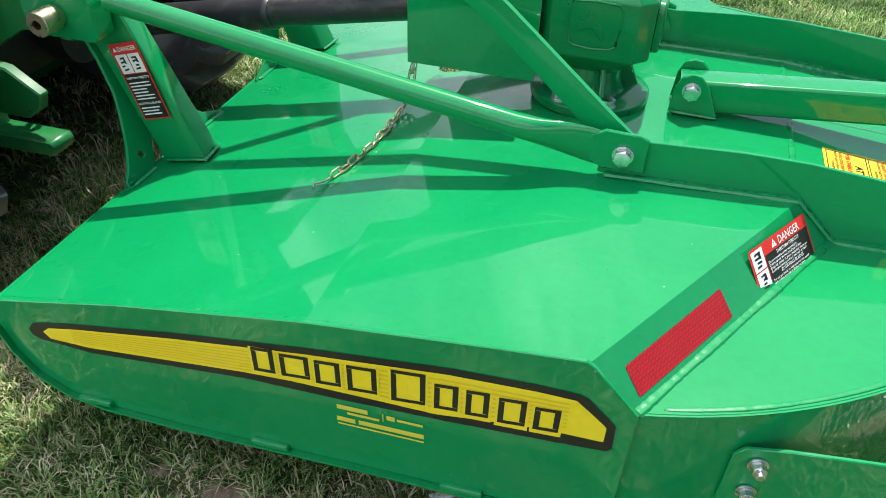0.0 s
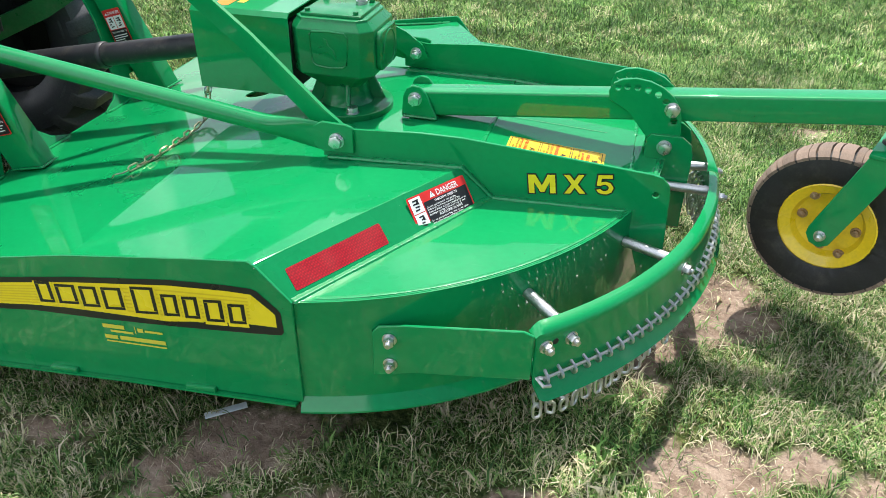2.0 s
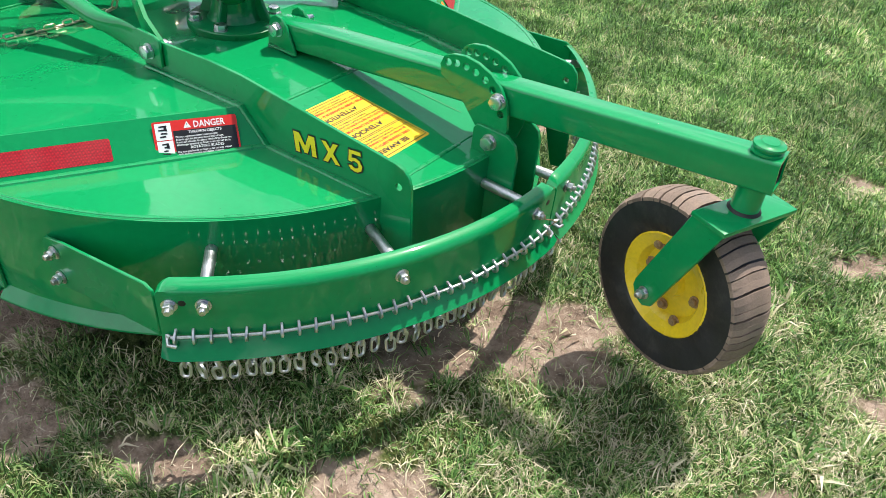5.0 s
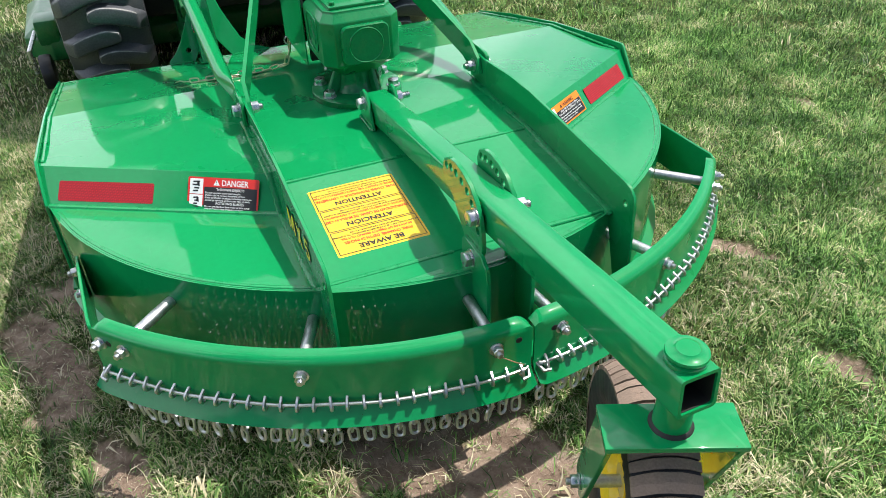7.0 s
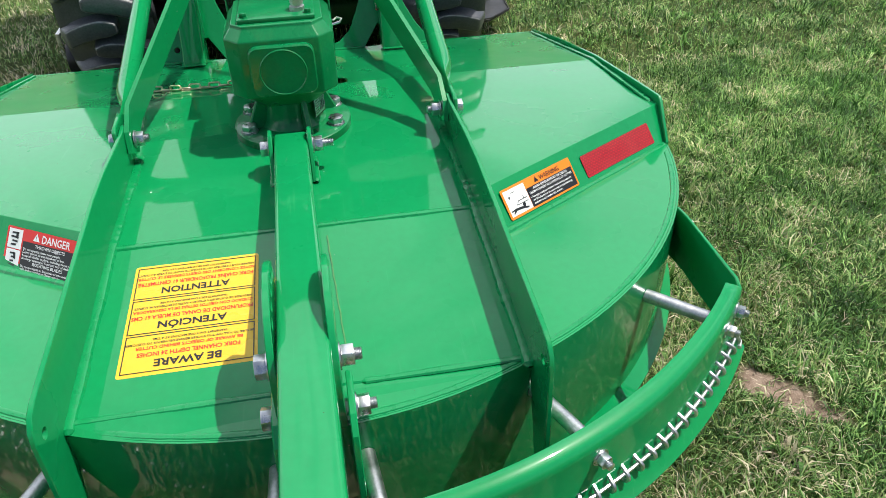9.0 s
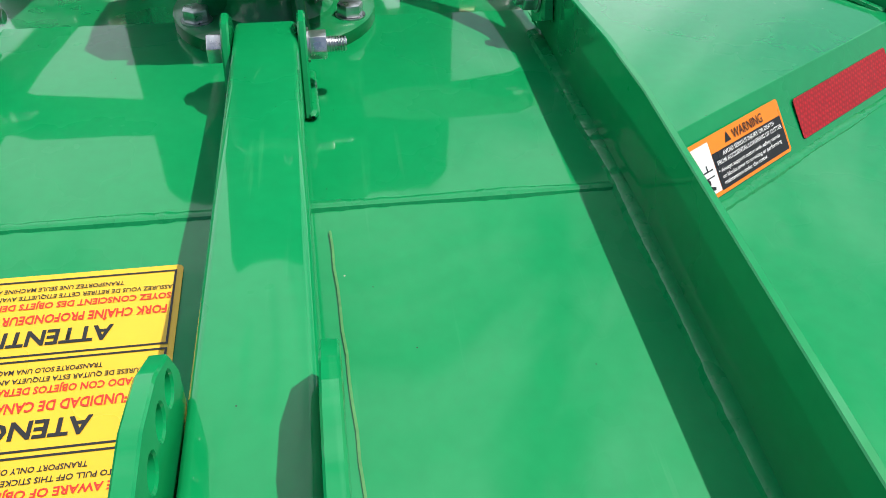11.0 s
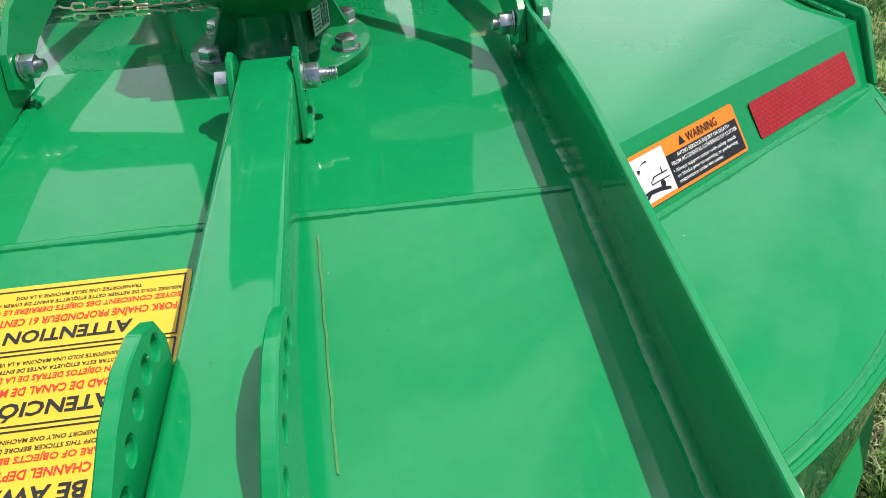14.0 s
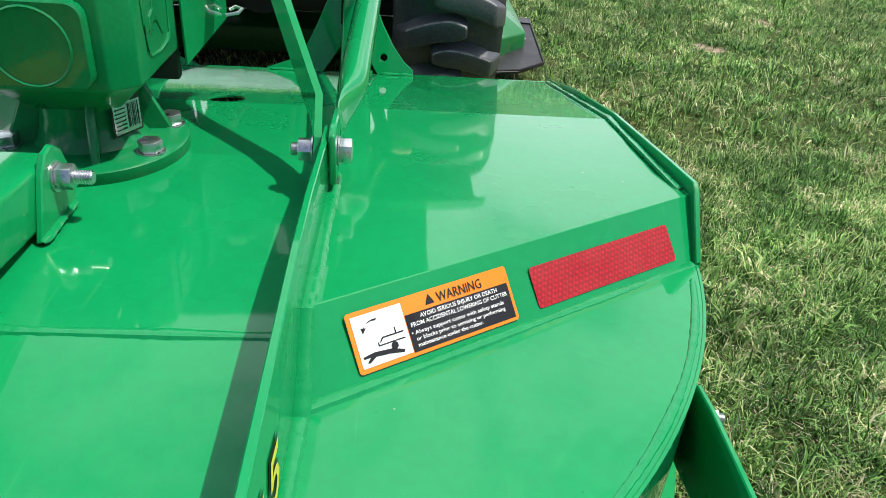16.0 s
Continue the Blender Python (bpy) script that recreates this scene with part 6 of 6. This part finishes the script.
# ---- safety chain from the shield over the deck ----
chain = thing("safety_chain", "yellow-zinc twisted link chain hanging from the shield onto the deck", "chain", (-0.43, -0.1, 0.48))
way = [Vector(p) for p in ((-0.418, -0.088, 0.586), (-0.424, -0.094, 0.540), (-0.430, -0.110, 0.497), (-0.435, -0.160, 0.487), (-0.436, -0.230, 0.486), (-0.442, -0.300, 0.484), (-0.458, -0.370, 0.480), (-0.478, -0.430, 0.476))]
CH = link_mesh("link", BRASSY, 0.036, 0.0190, 0.0029, 16, 6)
dist, k = 0.0, 0
seglen = [(b - a).length for a, b in zip(way[:-1], way[1:])]
total = sum(seglen)
step = 0.0268
while dist < total:
    d, i = dist, 0
    while i < len(seglen) - 1 and d > seglen[i]:
        d -= seglen[i]
        i += 1
    a, b = way[i], way[i + 1]
    p = a.lerp(b, min(1, d / seglen[i]))
    q = (b - a).to_track_quat("Z", "Y").to_matrix().to_4x4() @ Matrix.Rotation((k % 2) * 1.35 + 0.5 + 0.35 * math.sin(k * 2.1), 4, "Z")
    shared("link", CH, chain, Matrix.Translation(p - chain.location + Vector((0, 0, 0.003 * math.sin(k * 3.0)))) @ q)
    dist += step
    k += 1
hook = [Vector((-0.478, -0.430, 0.476)), Vector((-0.484, -0.447, 0.476)), Vector((-0.490, -0.456, 0.478)), Vector((-0.500, -0.458, 0.475)), Vector((-0.497, -0.472, 0.473))]
part("snap_hook", sweep([p - chain.location for p in hook], circle(0.0022, 6)), BRASSY, chain)
loop = [(-0.418 + 0.002 * math.cos(a), -0.090 + 0.016 * math.cos(a), 0.580 + 0.014 * math.sin(a)) for a in [math.tau * i / 16 for i in range(16)]]
part("shackle", sweep([Vector(p) - chain.location for p in loop], circle(0.002, 6), closed=True, up=(1, 0, 0)), ZINC, chain)

# pale plastic offcut on the ground
strip = bmesh.new()
strip = box(0.105, 0.020, 0.004, 0.001, Matrix.Rotation(radians(38), 4, "Z"))
ob = new("plastic_strip", finish("plastic_strip", strip, PLASTIC_STRIP))
ob.location = (-0.10, -0.745, 0.010)
tagged(ob, "pale plastic offcut lying on the bare earth", "litter")


# ---- grass ----
def build_grass():
    rng = np.random.default_rng(11)
    P, LEN, WID, LEANS, DRY = [], [], [], [], []

    def scatter(x0, x1, y0, y1, per_m2, length, width, tufted):
        n = int((x1 - x0) * (y1 - y0) * per_m2)
        if tufted:
            k = max(1, n // 20)
            cx, cy = rng.uniform(x0, x1, k), rng.uniform(y0, y1, k)
            who = rng.integers(0, k, n)
            sp = 0.008 + 0.018 * rng.random(k)
            x, y = cx[who] + rng.normal(0, 1, n) * sp[who], cy[who] + rng.normal(0, 1, n) * sp[who]
            tl = (0.55 + 1.1 * rng.random(k) ** 2)[who]
            away = np.arctan2(y - cy[who], x - cx[who]) + rng.normal(0, 0.6, n)
        else:
            x, y = rng.uniform(x0, x1, n), rng.uniform(y0, y1, n)
            tl = np.ones(n)
            away = rng.uniform(0, math.tau, n)
        b = bare(x, y)
        keep = rng.random(n) > np.clip(b * 1.8 - 0.2, 0, 0.92)
        keep &= (y0 < -2) | (rng.random(n) < np.clip((y + 1.85) / 0.6, 0, 1))
        keep &= ~((np.abs(y) < 0.72) & (x > -0.85) & (x < 0.36)) & ~((np.abs(y) < 0.40) & (x > 0.3) & (x < 0.62))
        x, y, tl, away = x[keep], y[keep], tl[keep], away[keep]
        m = len(x)
        P.append(np.stack((x, y, rolling(x, y) - 0.012 * bare(x, y) - 0.002), -1))
        LEN.append(length * tl * (0.5 + 0.9 * rng.random(m)))
        WID.append(width * (0.6 + 0.8 * rng.random(m)))
        LEANS.append(np.stack((away, np.clip(rng.normal(1.0, 0.42, m), 0.1, 1.6)), -1))

    scatter(-1.6, 2.6, -1.75, 0.6, 19000, 0.044, 0.0027, True)
    scatter(-1.6, 2.6, -1.75, 0.6, 14000, 0.030, 0.0021, False)
    scatter(-1.4, 2.6, 0.6, 2.4, 17000, 0.047, 0.0028, True)
    scatter(-1.4, 2.6, 0.6, 2.4, 12000, 0.035, 0.0023, False)
    scatter(-1.5, 3.2, 2.4, 5.2, 5400, 0.052, 0.0040, True)
    scatter(-1.5, 3.2, 2.4, 5.2, 4200, 0.042, 0.0034, False)
    scatter(-5.0, -1.4, 0.6, 4.6, 3600, 0.050, 0.0042, True)
    scatter(-5.0, -1.4, 0.6, 4.6, 3000, 0.042, 0.0036, False)
    scatter(-5.0, -1.6, -3.0, 0.6, 3000, 0.048, 0.0046, False)
    scatter(2.6, 4.2, -1.2, 4.5, 3600, 0.048, 0.0044, False)
    scatter(-7.0, 6.0, -5.5, 8.0, 420, 0.052, 0.0070, True)
    p, ln, wd, le = np.concatenate(P), np.concatenate(LEN), np.concatenate(WID), np.concatenate(LEANS)
    n = len(p)
    az, tilt = le[:, 0], le[:, 1]
    d = np.stack((np.cos(az), np.sin(az), np.zeros(n)), -1)
    side = np.stack((-np.sin(az + rng.normal(0, 0.5, n)), np.cos(az), np.zeros(n)), -1)
    up = np.array([0, 0, 1.0])
    mid = p + (d * (np.sin(tilt * 0.6) * ln * 0.5)[:, None] + up * (np.cos(tilt * 0.6) * ln * 0.5)[:, None])
    turn = az + rng.normal(0, 0.8, n)
    d = np.stack((np.cos(turn), np.sin(turn), np.zeros(n)), -1)
    tip = mid + (d * (np.sin(np.minimum(tilt * 1.5, 1.9)) * ln * 0.5)[:, None] + up * (np.cos(np.minimum(tilt * 1.5, 1.9)) * ln * 0.5)[:, None])
    tip[:, 2] = np.maximum(tip[:, 2], p[:, 2] + 0.003)
    w = side * (wd / 2)[:, None]
    verts = np.stack((p - w * 0.8, p + w * 0.8, mid - w, mid + w, tip), 1).reshape(-1, 3)
    base = np.arange(n)[:, None] * 5
    loops = np.concatenate((base + np.array([[0, 1, 3]]), base + np.array([[0, 3, 2]]), base + np.array([[2, 3, 4]])), 1).reshape(-1)
    me = bpy.data.meshes.new("grass")
    me.vertices.add(len(verts))
    me.vertices.foreach_set("co", verts.astype(np.float32).ravel())
    me.loops.add(len(loops))
    me.loops.foreach_set("vertex_index", loops.astype(np.int32))
    nf = len(loops) // 3
    me.polygons.add(nf)
    me.polygons.foreach_set("loop_start", (np.arange(nf) * 3).astype(np.int32))
    me.update(calc_edges=True)
    m = bpy.data.materials.new("grass_blades")
    m.use_nodes = True
    nn, l = m.node_tree.nodes, m.node_tree.links
    b = nn["Principled BSDF"]
    geo = nn.new("ShaderNodeNewGeometry")
    tc = nn.new("ShaderNodeTexCoord")
    def field(scale, detail, lo, hi):
        t = nn.new("ShaderNodeTexNoise")
        t.inputs["Scale"].default_value, t.inputs["Detail"].default_value, t.inputs["Roughness"].default_value = scale, detail, 0.62
        l.new(tc.outputs["Object"], t.inputs["Vector"])
        q = nn.new("ShaderNodeMapRange")
        q.inputs["From Min"].default_value, q.inputs["From Max"].default_value = 0.36, 0.64
        q.inputs["To Min"].default_value, q.inputs["To Max"].default_value = lo, hi
        l.new(t.outputs["Fac"], q.inputs["Value"])
        return q.outputs["Result"]

    dry = field(4.5, 7, -0.36, 0.26)
    lush = field(1.7, 5, 0.74, 1.38)
    ad = nn.new("ShaderNodeMath")
    ad.operation, ad.use_clamp = "ADD", True
    l.new(geo.outputs["Random Per Island"], ad.inputs[0])
    pos = nn.new("ShaderNodeSeparateXYZ")
    l.new(tc.outputs["Object"], pos.inputs[0])
    worn = nn.new("ShaderNodeMapRange")
    worn.inputs["From Min"].default_value, worn.inputs["From Max"].default_value = 0.2, 1.4
    worn.inputs["To Min"].default_value, worn.inputs["To Max"].default_value = 0.12, -0.20
    ground_y = pos.outputs["Y"]
    l.new(ground_y, worn.inputs["Value"])
    both = nn.new("ShaderNodeMath")
    both.operation = "ADD"
    l.new(dry, both.inputs[0])
    l.new(worn.outputs["Result"], both.inputs[1])
    l.new(both.outputs[0], ad.inputs[1])
    r0 = nn.new("ShaderNodeValToRGB")
    e = r0.color_ramp.elements
    e[0].position, e[0].color = 0.0, (0.020, 0.065, 0.010, 1)
    e[1].position, e[1].color = 1.0, (0.74, 0.66, 0.48, 1)
    for pos, c in ((0.20, (0.070, 0.175, 0.036)), (0.42, (0.16, 0.315, 0.078)), (0.60, (0.27, 0.42, 0.13)), (0.74, (0.42, 0.45, 0.21)), (0.86, (0.56, 0.49, 0.33))):
        e.new(pos).color = (*c, 1)
    r = nn.new("ShaderNodeMix")
    r.data_type, r.blend_type = "RGBA", "MULTIPLY"
    r.inputs[0].default_value = 1
    thick = nn.new("ShaderNodeMapRange")  # gain on the blade colour, higher with y away from the worn strip
    thick.inputs["From Min"].default_value, thick.inputs["From Max"].default_value = 0.2, 1.6
    thick.inputs["To Min"].default_value, thick.inputs["To Max"].default_value = 0.98, 1.28
    l.new(ground_y, thick.inputs["Value"])
    grown = nn.new("ShaderNodeMath")
    grown.operation = "MULTIPLY"
    l.new(lush, grown.inputs[0])
    l.new(thick.outputs["Result"], grown.inputs[1])
    l.new(grown.outputs[0], r.inputs[7])
    l.new(r0.outputs["Color"], r.inputs[6])
    l.new(ad.outputs[0], r0.inputs["Fac"])
    l.new(r.outputs[2], b.inputs["Base Color"])
    b.inputs["Roughness"].default_value = 0.45
    b.inputs["Specular IOR Level"].default_value = 0.35
    tr = nn.new("ShaderNodeBsdfTranslucent")
    l.new(r.outputs[2], tr.inputs["Color"])
    mixs = nn.new("ShaderNodeMixShader")
    mixs.inputs[0].default_value = 0.3
    l.new(b.outputs[0], mixs.inputs[1])
    l.new(tr.outputs[0], mixs.inputs[2])
    l.new(mixs.outputs[0], nn["Material Output"].inputs["Surface"])
    me.materials.append(m)
    return tagged(new("grass", me), "short trampled green and straw-coloured grass blades", "grass", kind="stuff")



def build_straw():
    """Dry clippings lying on turf and bare earth."""
    rng = np.random.default_rng(5)
    n = 86000
    x, y = rng.uniform(-1.8, 2.8, n), rng.uniform(-2.05, 2.55, n)
    fade = np.clip((1.3 - np.hypot((x - 0.5) / 1.75, (y - 0.25) / 1.75)) * 2.2, 0, 1)
    keep = (rng.random(n) < (0.50 + 0.45 * bare(x, y)) * fade) & ~((np.abs(y) < 0.7) & (x > -0.85) & (x < 0.6))
    x, y = x[keep], y[keep]
    n = len(x)
    ln, wd, az = (0.006 + 0.034 * rng.random(n) ** 2.5) * (1 - 0.45 * bare(x, y)), 0.0008 + 0.0010 * rng.random(n), rng.uniform(0, math.tau, n)
    lift = 0.004 + 0.028 * rng.random(n) ** 2 * (1 - bare(x, y))
    p = np.stack((x, y, rolling(x, y) - 0.012 * bare(x, y) + lift), -1)
    d = np.stack((np.cos(az), np.sin(az), rng.normal(0, 0.12, n)), -1) * (ln / 2)[:, None]
    s = np.stack((-np.sin(az), np.cos(az), rng.normal(0, 0.3, n)), -1) * (wd / 2)[:, None]
    verts = np.stack((p - d - s, p - d + s, p + d + s * 0.5, p + d - s * 0.5), 1).reshape(-1, 3)
    me = bpy.data.meshes.new("straw")
    me.from_pydata(verts.tolist(), [], (np.arange(n)[:, None] * 4 + np.arange(4)).tolist())
    m = bpy.data.materials.new("dry_straw")
    m.use_nodes = True
    nn, l = m.node_tree.nodes, m.node_tree.links
    geo = nn.new("ShaderNodeNewGeometry")
    r = nn.new("ShaderNodeValToRGB")
    r.color_ramp.elements[0].color, r.color_ramp.elements[1].color = (0.18, 0.13, 0.085, 1), (0.60, 0.52, 0.38, 1)
    l.new(geo.outputs["Random Per Island"], r.inputs["Fac"])
    l.new(r.outputs["Color"], nn["Principled BSDF"].inputs["Base Color"])
    nn["Principled BSDF"].inputs["Roughness"].default_value = 0.6
    me.materials.append(m)
    return tagged(new("straw", me), "scattered dry straw-coloured grass clippings", "straw", kind="stuff")


build_grass()
build_straw()
